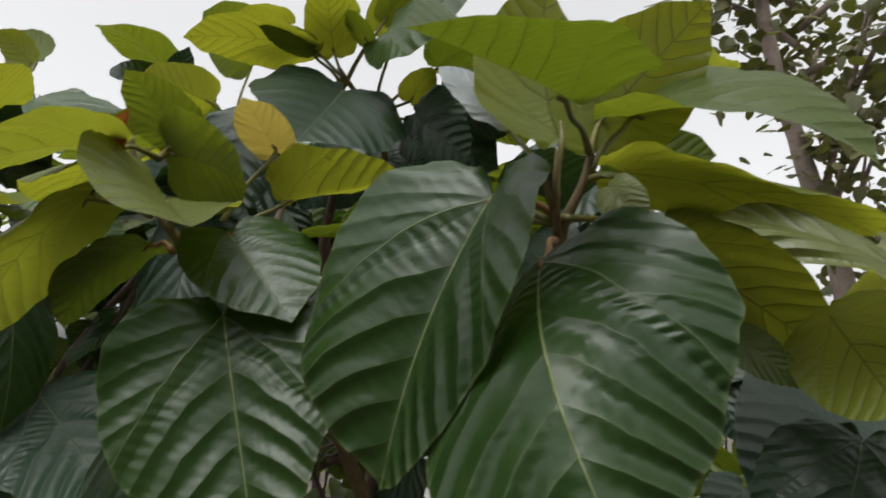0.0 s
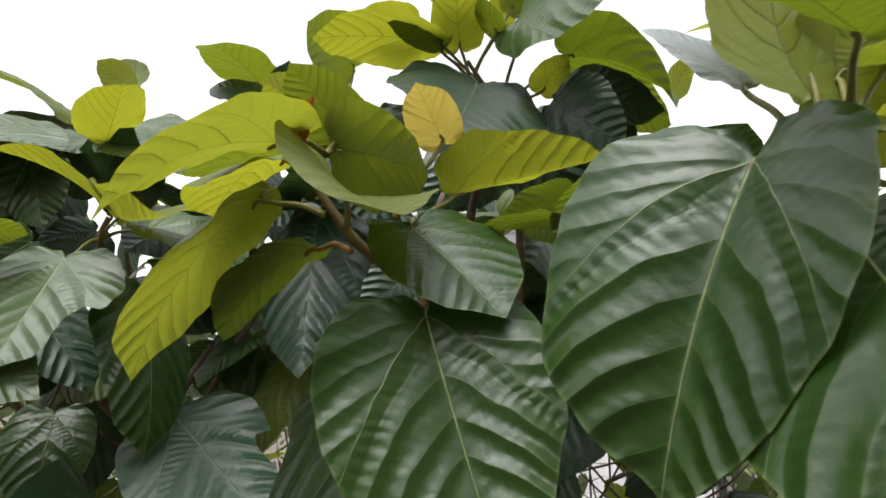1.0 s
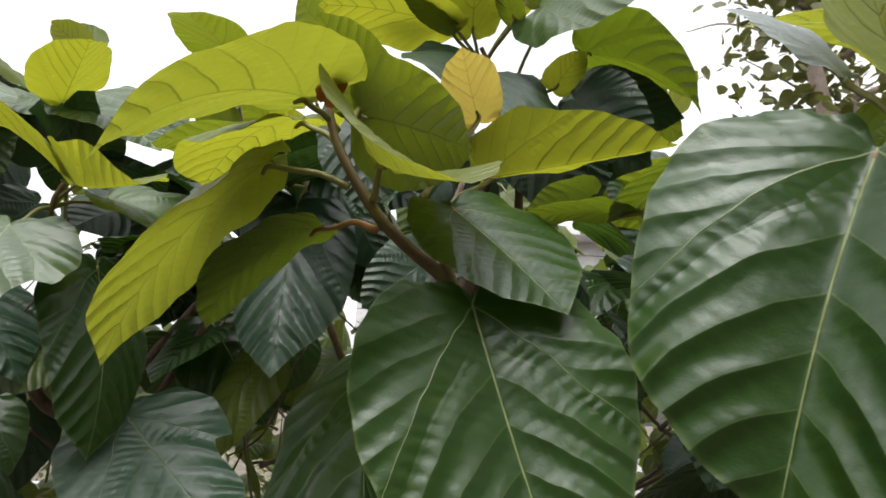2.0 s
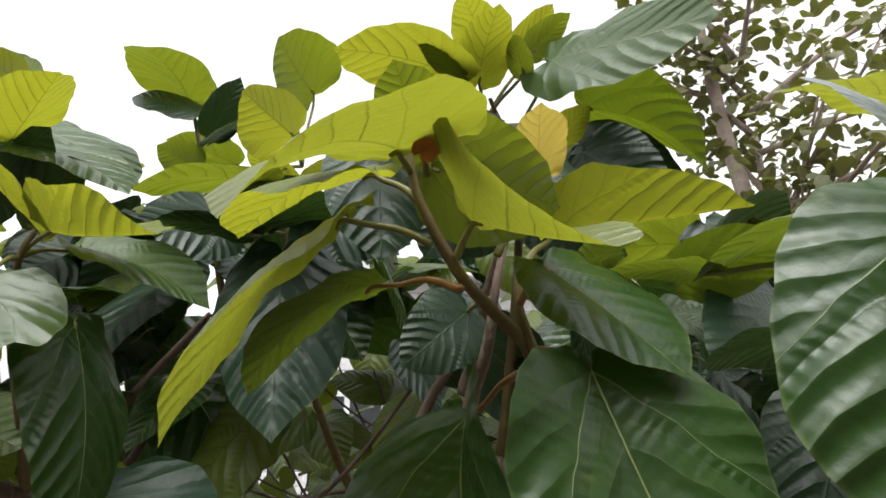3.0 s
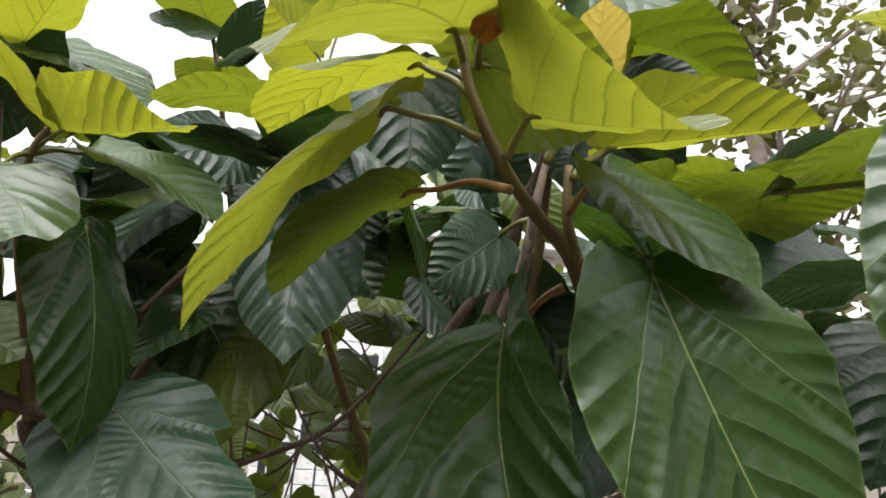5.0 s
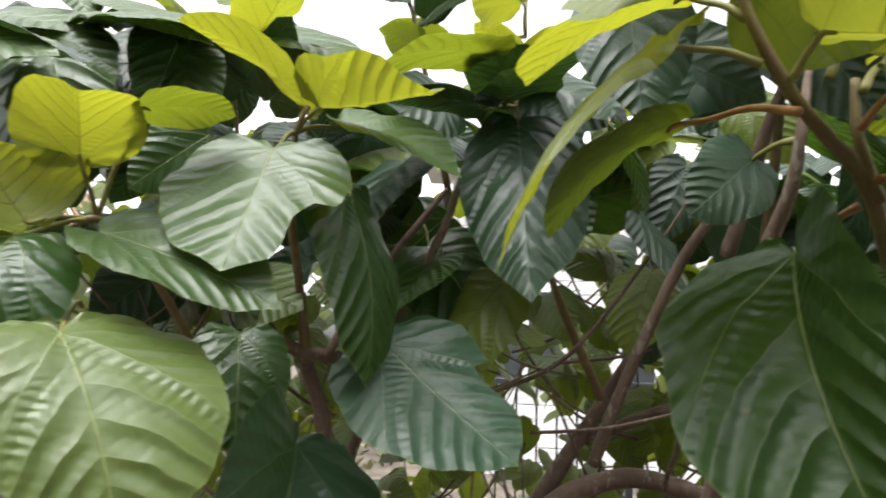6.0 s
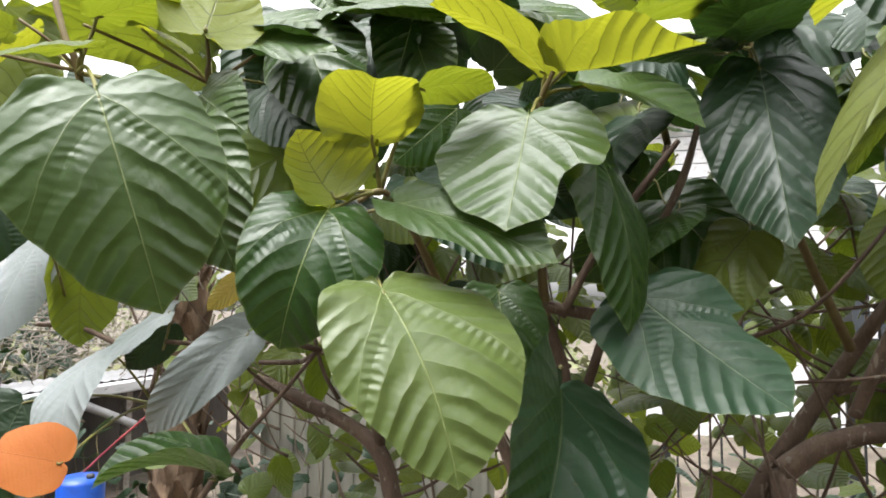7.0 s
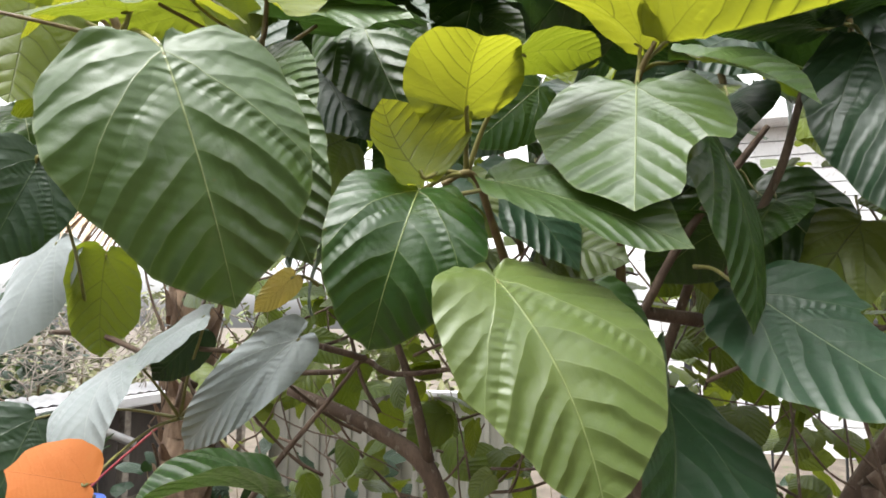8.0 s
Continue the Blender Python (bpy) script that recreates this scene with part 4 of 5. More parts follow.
leaf(shrub, "d", (-0.292, 1.400, 1.932), (-0.157, 1.320, 1.816), (-0.593, 0.226, 1.402), relief=0.5)
leaf(shrub, "b", (-0.201, 1.400, 1.953), (-0.297, 1.350, 1.796), (-0.593, 0.226, 1.402), relief=0.5)
leaf(shrub, "b", (0.212, 1.100, 1.701), (0.066, 1.050, 1.582), (-0.452, 0.252, 1.460), relief=0.5)
leaf(shrub, "d", (0.245, 1.150, 1.719), (0.090, 1.100, 1.661), (0.168, 0.525, 2.390), relief=0.5)
limb(shrub, "stem", BARK, [(-0.549, 1.900, 0.913, 0.0280), (-0.520, 1.930, 0.450, 0.0340), (-0.550, 1.950, -0.030, 0.0450)], 0.12, 8)
limb(shrub, "stem", BARK, [(-0.490, 1.850, 1.009, 0.0280), (-0.460, 1.900, 0.420, 0.0340), (-0.500, 1.880, -0.030, 0.0440)], 0.12, 8)
limb(shrub, "stem", BARK, [(-1.392, 1.750, 0.858, 0.0270), (-0.800, 1.820, 0.400, 0.0320), (-0.720, 1.880, -0.030, 0.0420)], 0.12, 8)
limb(shrub, "stem", BARK, [(-0.947, 1.750, 0.892, 0.0210), (-0.680, 1.800, 0.450, 0.0280), (-0.660, 1.840, -0.030, 0.0380)], 0.12, 8)
limb(shrub, "stem", BARK, [(-0.082, 1.100, 1.219, 0.0120), (-0.220, 1.350, 0.750, 0.0180), (-0.400, 1.650, 0.300, 0.0240), (-0.460, 1.780, -0.030, 0.0320)], 0.12, 8)
limb(shrub, "stem", BARK, [(0.150, 0.800, 1.372, 0.0090), (0.100, 1.050, 0.950, 0.0130), (-0.100, 1.450, 0.450, 0.0200), (-0.360, 1.780, -0.030, 0.0300)], 0.12, 8)
limb(shrub, "stem", BARK, [(-0.287, 1.100, 1.393, 0.0120), (-0.360, 1.350, 0.800, 0.0170), (-0.500, 1.620, 0.350, 0.0230), (-0.560, 1.760, -0.030, 0.0300)], 0.12, 8)
limb(shrub, "stem", BARK, [(-0.119, 1.500, 1.457, 0.0120), (-0.200, 1.600, 0.700, 0.0180), (-0.360, 1.800, 0.250, 0.0240), (-0.420, 1.880, -0.030, 0.0320)], 0.12, 8)
limb(shrub, "stem", BARK, [(-1.158, 1.500, 1.354, 0.0100), (-0.950, 1.620, 0.750, 0.0160), (-0.800, 1.780, 0.300, 0.0220), (-0.760, 1.840, -0.030, 0.0300)], 0.12, 8)
limb(shrub, "stem", BARK, [(-0.720, 1.900, 1.786, 0.0100), (-1.000, 1.920, 0.850, 0.0160), (-0.800, 1.920, 0.350, 0.0220), (-0.680, 1.920, -0.030, 0.0300)], 0.12, 8)
leaf(shrub, "a", (-1.547, 1.300, 1.433), (-1.609, 1.270, 1.367), (-0.764, 0.141, 1.375), stalk=(-1.551, 1.400, 1.423), width=0.7)
# more leaves between and behind the nearer ones
leaf(shrub, "y", (-0.072, 1.257, 2.008), (-0.028, 1.200, 2.054), (0.016, 1.900, 3.107), width=1.0, stalk=(-0.149, 1.300, 1.982))
leaf(shrub, "d", (-0.055, 1.169, 1.945), (0.045, 1.097, 1.836), (-0.143, 0.212, 1.524), width=1.1)
leaf(shrub, "u", (0.005, 1.354, 2.068), (0.173, 1.290, 1.945), (0.226, 1.999, 3.048), width=0.9)
leaf(shrub, "y", (0.247, 1.518, 2.115), (0.296, 1.505, 2.197), (0.470, 2.164, 3.218), width=0.8)
leaf(shrub, "u", (-0.155, 1.182, 2.092), (-0.189, 1.121, 2.124), (-0.178, 1.797, 3.241), width=0.7, stalk=(-0.206, 1.250, 2.028))
leaf(shrub, "u", (-0.128, 1.222, 2.160), (-0.071, 1.164, 2.213), (-0.064, 1.823, 3.341), width=0.8, stalk=(-0.206, 1.250, 2.028))
leaf(shrub, "d", (-0.038, 1.145, 1.819), (-0.160, 1.038, 1.787), (-0.135, 0.522, 2.416), width=0.8)
leaf(shrub, "g", (-0.058, 1.056, 1.741), (-0.161, 1.006, 1.692), (-0.070, 1.757, 2.653), width=0.8)
leaf(shrub, "y", (-0.312, 1.206, 2.137), (-0.404, 1.171, 2.138), (-0.290, 1.801, 3.315), width=0.8)
leaf(shrub, "y", (-0.209, 1.231, 2.163), (-0.274, 1.129, 2.194), (-0.105, 1.771, 3.370), width=0.9)
leaf(shrub, "y", (-0.150, 1.271, 2.167), (-0.094, 1.185, 2.244), (0.075, 1.810, 3.385), width=0.6)
leaf(shrub, "y", (0.159, 1.155, 1.806), (0.199, 1.091, 1.817), (0.593, 1.706, 2.788), width=0.6)
leaf(shrub, "g", (0.056, 1.097, 1.712), (0.146, 0.915, 1.728), (0.522, 1.595, 2.665), width=0.75)
leaf(shrub, "p", (0.109, 1.248, 1.702), (0.265, 1.133, 1.627), (-0.141, 0.699, 2.361), width=0.8)
leaf(shrub, "k", (0.382, 0.918, 1.923), (0.076, 0.878, 1.906), (0.003, 0.675, 2.766), width=0.6, fold=0.3)
leaf(shrub, "d", (-1.396, 1.759, 2.155), (-1.522, 1.582, 1.859), (-1.237, 1.155, 2.595), width=0.8)
leaf(shrub, "p", (-1.192, 1.625, 2.080), (-1.355, 1.468, 2.006), (-1.100, 1.027, 2.597), width=0.8)
leaf(shrub, "d", (-1.718, 1.697, 2.164), (-1.799, 1.586, 1.904), (-1.454, 1.168, 2.627), width=0.9)
leaf(shrub, "d", (-1.343, 1.739, 2.003), (-1.446, 1.613, 1.818), (-1.052, 0.787, 1.604), width=1.0)
leaf(shrub, "p", (-1.562, 1.539, 2.173), (-1.446, 1.485, 2.047), (-1.257, 1.030, 2.652), width=0.8)
leaf(shrub, "b", (-1.212, 1.692, 1.857), (-1.289, 1.573, 1.701), (-0.974, 0.703, 1.532), width=0.9)
leaf(shrub, "p", (-0.626, 1.884, 2.030), (-0.814, 1.718, 1.947), (-0.753, 1.238, 2.582), width=0.7)
leaf(shrub, "u", (-1.028, 1.748, 1.958), (-1.114, 1.662, 1.987), (-1.186, 2.398, 2.985), width=0.7)
leaf(shrub, "d", (-1.092, 2.018, 2.251), (-1.255, 1.867, 2.099), (-1.065, 1.403, 2.736), width=0.8)
leaf(shrub, "u", (-1.740, 0.922, 1.827), (-1.800, 0.846, 1.841), (-2.333, 1.304, 2.845), width=0.8)
leaf(shrub, "u", (-1.913, 1.131, 1.775), (-1.927, 1.027, 1.695), (-2.484, 1.542, 2.660), width=0.8)
leaf(shrub, "p", (-1.297, 1.995, 2.284), (-0.969, 1.880, 2.090), (-0.931, 1.417, 2.767), width=0.9)
leaf(shrub, "d", (-0.885, 1.749, 1.935), (-0.994, 1.771, 1.750), (-0.654, 0.830, 1.611), width=0.9)
leaf(shrub, "p", (-0.810, 1.869, 1.836), (-0.884, 1.864, 1.721), (-0.714, 1.292, 2.467), width=0.8)
leaf(shrub, "b", (-1.141, 1.646, 2.101), (-1.046, 1.592, 2.040), (-0.866, 1.110, 2.649), width=0.6)
leaf(shrub, "b", (-1.243, 1.503, 1.657), (-1.048, 1.478, 1.445), (-0.874, 0.958, 2.297), width=0.9)
leaf(shrub, "d", (-1.159, 1.698, 1.402), (-1.239, 1.696, 1.176), (-0.772, 0.797, 1.375), width=1.0)
leaf(shrub, "b", (-1.121, 1.839, 1.721), (-0.839, 1.783, 1.640), (-0.699, 0.864, 1.524), width=0.8)
leaf(shrub, "y", (-0.560, 1.598, 2.006), (-0.651, 1.522, 2.058), (-0.564, 2.242, 3.091), width=0.8, stalk=(-0.562, 1.560, 1.892))
leaf(shrub, "y", (-0.536, 1.652, 2.036), (-0.457, 1.612, 2.096), (-0.406, 2.310, 3.123), width=0.7, stalk=(-0.562, 1.560, 1.892))
leaf(shrub, "u", (-0.771, 2.092, 2.265), (-0.944, 2.000, 2.285), (-0.918, 2.724, 3.340), width=0.9)
leaf(shrub, "d", (0.494, 0.779, 1.453), (0.319, 0.692, 1.364), (-0.067, -0.139, 1.509), width=1.2, relief=0.4)
leaf(shrub, "g", (0.410, 0.847, 1.640), (0.376, 0.811, 1.557), (-0.025, -0.072, 1.482), width=0.8)
leaf(shrub, "y", (0.544, 0.805, 1.596), (0.457, 0.769, 1.512), (0.898, 1.421, 2.355), width=1.0)
leaf(shrub, "l", (0.382, 0.810, 1.564), (0.431, 0.769, 1.511), (0.137, 0.254, 2.307), width=0.5)
leaf(shrub, "u", (-1.675, 1.152, 1.892), (-1.882, 1.025, 1.889), (-2.287, 1.573, 2.904), width=0.7)
leaf(shrub, "u", (-1.994, 1.094, 1.875), (-2.022, 0.987, 1.767), (-2.590, 1.464, 2.781), width=0.9)
leaf(shrub, "y", (-1.844, 1.342, 2.062), (-1.703, 1.336, 2.101), (-2.206, 1.866, 3.144), width=0.8)
leaf(shrub, "p", (-1.733, 1.487, 2.079), (-1.740, 1.390, 1.947), (-1.409, 0.987, 2.591), width=0.7)

# deeper leaves of the crown, behind the nearer ones
rng = random.Random(4)


def crown_top(x, y):
    """How high the crown reaches."""
    if x > 0.28 * y:
        return 1.42 + 0.06 * y
    return 1.42 + (0.43 if x < -1.25 else 0.36) * y


def spot(x0, x1, y0, y1, z0, down, big, top=9.0):
    x, y = rng.uniform(x0, x1), rng.uniform(y0, y1)
    z = z0 + (min(crown_top(x, y), top) - z0) * rng.random() ** 0.8
    base = Vector((x, y, z))
    d = Vector((rng.uniform(-1, 1), rng.uniform(-0.9, 0.5), rng.uniform(-down, 0.2))).normalized()
    size = rng.uniform(0.6, 1.0) * big
    return base, base + d * size, base + Vector((rng.uniform(-0.7, 0.7), rng.uniform(-1.0, 0.3), rng.uniform(0.1, 1.0)))


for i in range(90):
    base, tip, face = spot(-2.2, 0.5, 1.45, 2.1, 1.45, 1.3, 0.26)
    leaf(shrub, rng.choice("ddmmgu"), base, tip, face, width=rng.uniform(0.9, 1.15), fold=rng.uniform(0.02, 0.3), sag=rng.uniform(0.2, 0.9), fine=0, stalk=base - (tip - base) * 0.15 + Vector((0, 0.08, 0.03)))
# the crown's inner shade is put into the dark colour of these leaves
foliage(shrub, "inner_foliage", "d", [spot(-2.4, 0.6, 1.6, 2.6, 1.5, 1.4, 0.25) for i in range(110)], "dense leaves inside the crown, coloured dark for shade")
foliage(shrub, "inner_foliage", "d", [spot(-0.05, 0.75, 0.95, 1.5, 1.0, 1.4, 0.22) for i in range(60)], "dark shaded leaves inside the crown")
# skins picked by light: u is tinted as backlit, g as half-lit
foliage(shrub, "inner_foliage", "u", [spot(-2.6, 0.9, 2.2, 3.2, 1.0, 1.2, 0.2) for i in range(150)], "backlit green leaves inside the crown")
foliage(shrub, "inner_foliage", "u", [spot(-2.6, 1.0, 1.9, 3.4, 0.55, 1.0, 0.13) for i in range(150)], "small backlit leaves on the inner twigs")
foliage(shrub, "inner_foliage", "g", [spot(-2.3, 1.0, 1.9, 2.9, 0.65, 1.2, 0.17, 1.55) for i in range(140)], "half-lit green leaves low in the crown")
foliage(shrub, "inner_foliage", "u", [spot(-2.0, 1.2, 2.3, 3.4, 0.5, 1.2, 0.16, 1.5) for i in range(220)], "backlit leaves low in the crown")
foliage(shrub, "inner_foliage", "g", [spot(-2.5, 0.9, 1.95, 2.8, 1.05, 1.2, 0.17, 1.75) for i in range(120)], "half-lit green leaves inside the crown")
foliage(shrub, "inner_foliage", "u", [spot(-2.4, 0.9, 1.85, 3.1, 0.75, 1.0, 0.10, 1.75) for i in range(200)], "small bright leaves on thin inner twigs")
# thin shaded twigs inside the crown
for i in range(190):
    x, y, z = rng.uniform(-2.3, 0.8), rng.uniform(1.55, 2.7), rng.uniform(0.6, 1.5)
    dx, dy, dz = rng.uniform(-0.5, 0.5), rng.uniform(-0.25, 0.25), rng.uniform(0.1, 0.6)
    dz, r = min(dz, 1.75 - z), rng.uniform(0.002, 0.0065)
    limb(shrub, "twig", BARK, [(x, y, z, r), (x + dx * 0.4, y + dy * 0.3, z + dz * 0.2, 0.9 * r), (x + dx * 0.8, y + dy, z + dz * 0.7, 0.7 * r), (x + dx, y + dy, z + dz, 0.45 * r)], 0.1, 6)

# ---------- what stands behind the shrub ----------
WHITE_PAINT = rough_material("weathered_white_paint", (0.55, 0.55, 0.55), (0.66, 0.65, 0.66), 2.5, 0.6, 0.2, 0.002)
BLACK_STEEL = rough_material("black_painted_steel", (0.018, 0.018, 0.02), (0.03, 0.03, 0.032), 12.0, 0.5, 0.2, 0.001)
BEIGE_SHEET = rough_material("beige_ribbed_sheet", (0.24, 0.23, 0.20), (0.31, 0.30, 0.26), 1.5, 0.6, 0.2, 0.002, (1, 1, 0.2))
ZINC = rough_material("whitened_zinc_sheet", (0.36, 0.36, 0.37), (0.48, 0.48, 0.49), 2.0, 0.45, 0.2, 0.002, (0.4, 1, 1))
DRY = rough_material("bleached_dry_wood", (0.13, 0.11, 0.09), (0.27, 0.24, 0.205), 18.0, 0.9, 0.4, 0.002)
DARK_BOARD = rough_material("dark_old_boards", (0.030, 0.026, 0.022), (0.055, 0.045, 0.038), 6.0, 0.9, 0.5, 0.003, (1, 1, 0.2))
PALM_BARK = rough_material("fibrous_palm_bark", (0.13, 0.085, 0.055), (0.26, 0.18, 0.12), 14.0, 0.95, 1.0, 0.01, (1, 1, 0.35))
DEAD_FROND = rough_material("dead_palm_leaf", (0.30, 0.20, 0.13), (0.42, 0.31, 0.21), 9.0, 0.8, 0.5, 0.003, (1, 1, 0.3))
BLUE_PLASTIC = rough_material("blue_plastic", (0.01, 0.07, 0.42), (0.015, 0.10, 0.50), 3.0, 0.4, 0.1, 0.001)
RED_PAINT = rough_material("faded_red_paint", (0.24, 0.03, 0.04), (0.32, 0.06, 0.06), 8.0, 0.6, 0.3, 0.001)
GLASS_DARK = rough_material("dark_window", (0.03, 0.035, 0.04), (0.05, 0.055, 0.06), 1.0, 0.15, 0.0, 0.001)
HEDGE = rough_material("pale_bank_leaves", (0.09, 0.11, 0.04), (0.19, 0.19, 0.09), 1.2, 0.7, 0.0, 0.001)
TREE_LEAF = leaf_material("far_tree_leaf", (0.09, 0.105, 0.045), (0.19, 0.165, 0.07), (0.1, 0.12, 0.05), (0.16, 0.12, 0.03), (0.16, 0.18, 0.02), 0.3, 0.45, 0.5)
SKINS["t"] = TREE_LEAF
TREE_BARK = rough_material("grey_brown_bark", (0.20, 0.15, 0.125), (0.32, 0.26, 0.22), 9.0, 0.9, 0.7, 0.006)


def box(bm, x0, x1, y0, y1, z0, z1, bevel=0.0):
    """A box with softened edges added to bm."""
    made = bmesh.ops.create_cube(bm, size=1.0, matrix=Matrix.Translation(((x0 + x1) / 2, (y0 + y1) / 2, (z0 + z1) / 2)) @ Matrix.Diagonal((x1 - x0, y1 - y0, z1 - z0, 1)))
    if bevel:
        bmesh.ops.bevel(bm, geom=[e for e in bm.edges if e.verts[0] in made["verts"]], offset=bevel, segments=1, affect="EDGES")
    return bm


# unseen plain wall added behind the camera to hold back low frontal sky light
RENDER_COAT = rough_material("grey_wall_render", (0.24, 0.23, 0.21), (0.31, 0.30, 0.28), 1.5, 0.9, 0.4, 0.004)
back = part("wall_south", box(bmesh.new(), -9, 8, -3.0, -2.75, -0.05, 4.2), RENDER_COAT, None, smooth=False)
tagged(back, "unseen plain grey wall added to block low sky light", "wall", kind="structure")

# white lap-sided house beyond the fence
house = thing("house", (1.5, 7.6, 0), "white lap-sided house beyond a black fence", "house")
wall = part("wall", box(bmesh.new(), -2.6, 0.6, 0.03, 0.2, -0.1, 3.3), WHITE_PAINT, house, smooth=False)
part("eave", box(bmesh.new(), -2.9, 0.9, -0.35, 0.5, 3.3, 3.42, 0.01), WHITE_PAINT, house, smooth=False)
board_mesh = None
for k in range(22):
    if board_mesh is None:
        b = part("board", box(bmesh.new(), -2.6, 0.6, -0.012, 0.028, 0.006, 0.145, 0.004), WHITE_PAINT, wall, smooth=False)
        board_mesh = b.data
    else:
        b = new("board", board_mesh)
        b.parent = wall
    b.location = (0, 0, 0.15 * k)
    b.rotation_euler = (radians(3), 0, 0)
for x in (-1.75, -0.35):
    w = part("window", box(bmesh.new(), x - 0.42, x + 0.42, -0.05, 0.02, 0.95, 2.05, 0.01), WHITE_PAINT, house, smooth=False)
    for dx in (-0.2, 0.2):
        part("pane", box(bmesh.new(), x + dx - 0.17, x + dx + 0.17, -0.06, -0.045, 1.03, 1.97), GLASS_DARK, w, smooth=False)

# black metal fence
fence = thing("fence", (1.25, 4.3, 0), "black metal fence with thin upright bars", "fence")
post = bar = None
for k in range(6):
    x = -2.0 + 0.95 * k
    if post is None:
        post = part("post", box(bmesh.new(), -0.022, 0.022, -0.022, 0.022, -0.05, 1.35, 0.004), BLACK_STEEL, fence, smooth=False)
    else:
        o = post
        post = new("post", o.data)
        post.parent = fence
    post.location = (x, 0, 0)
for z in (0.16, 1.18):
    part("rail", box(bmesh.new(), -2.0, 2.75, -0.014, 0.014, z - 0.018, z + 0.018, 0.003), BLACK_STEEL, fence, smooth=False)
for k in range(40):
    if bar is None:
        bar = part("bar", box(bmesh.new(), -0.006, 0.006, -0.006, 0.006, 0.1, 1.24), BLACK_STEEL, fence, smooth=False)
    else:
        o = bar
        bar = new("bar", o.data)
        bar.parent = fence
    bar.location = (-1.94 + 0.119 * k, 0, 0)

# ribbed sheet fence
panel = thing("sheet_fence", (-2.35, 3.7, 0), "beige ribbed metal sheet fence", "fence")
sheet = part("sheet", box(bmesh.new(), -0.75, 0.72, 0.0, 0.006, -0.05, 0.92), BEIGE_SHEET, panel, smooth=False)
for k in range(15):
    part("rib", box(bmesh.new(), k * 0.1 - 0.745, k * 0.1 - 0.715, -0.018, -0.001, -0.05, 0.918, 0.005), BEIGE_SHEET, sheet, smooth=False)
part("coping", box(bmesh.new(), -0.78, 0.75, -0.04, 0.03, 0.925, 0.955, 0.004), ZINC, panel, smooth=False)

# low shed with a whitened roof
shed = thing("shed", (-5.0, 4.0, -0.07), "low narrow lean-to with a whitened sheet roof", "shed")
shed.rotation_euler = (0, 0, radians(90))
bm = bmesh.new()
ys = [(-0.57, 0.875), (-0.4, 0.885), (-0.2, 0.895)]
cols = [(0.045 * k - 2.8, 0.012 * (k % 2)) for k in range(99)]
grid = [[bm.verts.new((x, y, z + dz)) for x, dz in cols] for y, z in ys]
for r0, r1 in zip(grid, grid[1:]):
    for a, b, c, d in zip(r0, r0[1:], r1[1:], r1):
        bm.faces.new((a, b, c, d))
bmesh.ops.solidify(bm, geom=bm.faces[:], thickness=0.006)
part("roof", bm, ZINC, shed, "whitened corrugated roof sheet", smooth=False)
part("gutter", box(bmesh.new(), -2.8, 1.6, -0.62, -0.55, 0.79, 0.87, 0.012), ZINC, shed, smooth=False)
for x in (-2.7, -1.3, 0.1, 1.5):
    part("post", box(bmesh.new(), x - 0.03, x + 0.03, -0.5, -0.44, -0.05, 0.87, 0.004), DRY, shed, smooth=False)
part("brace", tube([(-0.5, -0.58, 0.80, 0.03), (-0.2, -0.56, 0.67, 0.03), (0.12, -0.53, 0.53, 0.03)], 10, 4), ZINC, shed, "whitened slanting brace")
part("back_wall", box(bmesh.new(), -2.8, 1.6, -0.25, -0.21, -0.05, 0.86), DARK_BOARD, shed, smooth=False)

# palm with a scaly trunk and dead leaves
palm = thing("palm", (-3.25, 3.15, 0), "brown palm trunk with old leaf bases and dead fronds", "palm")
part("trunk", tube([(0, 0, -0.05, 0.15), (0.0, 0, 0.4, 0.13), (0.02, 0, 1.0, 0.12), (0.03, 0, 1.8, 0.12), (0.03, 0, 2.5, 0.11)], 18, 10, 0.25), PALM_BARK, palm)
scale_mesh = None
for k in range(150):
    a, z = 2.4 * k, 0.1 + 0.0155 * k
    if scale_mesh is None:
        bm = bmesh.new()
        g = [[bm.verts.new((0.05 * w * u, -0.02 - 0.035 * v - 0.01 * (1 - u * u), 0.13 * v)) for u in (-1, -0.4, 0.4, 1)] for v, w in ((0, 1), (0.4, 0.8), (0.8, 0.45), (1, 0.2))]
        for r0, r1 in zip(g, g[1:]):
            for p, q, r, t in zip(r0, r0[1:], r1[1:], r1):
                bm.faces.new((p, q, r, t))
        bmesh.ops.solidify(bm, geom=bm.faces[:], thickness=0.012)
        s = part("leaf_base", bm, PALM_BARK, palm, smooth=False)
        scale_mesh = s.data
    else:
        s = new("leaf_base", scale_mesh)
        s.parent = palm
    s.matrix_local = pose(0.03 * z / 2.5 + 0.1 * math.sin(a), -0.1 * math.cos(a), z, rng.uniform(-6, 16), rng.uniform(-12, 12), math.degrees(a))
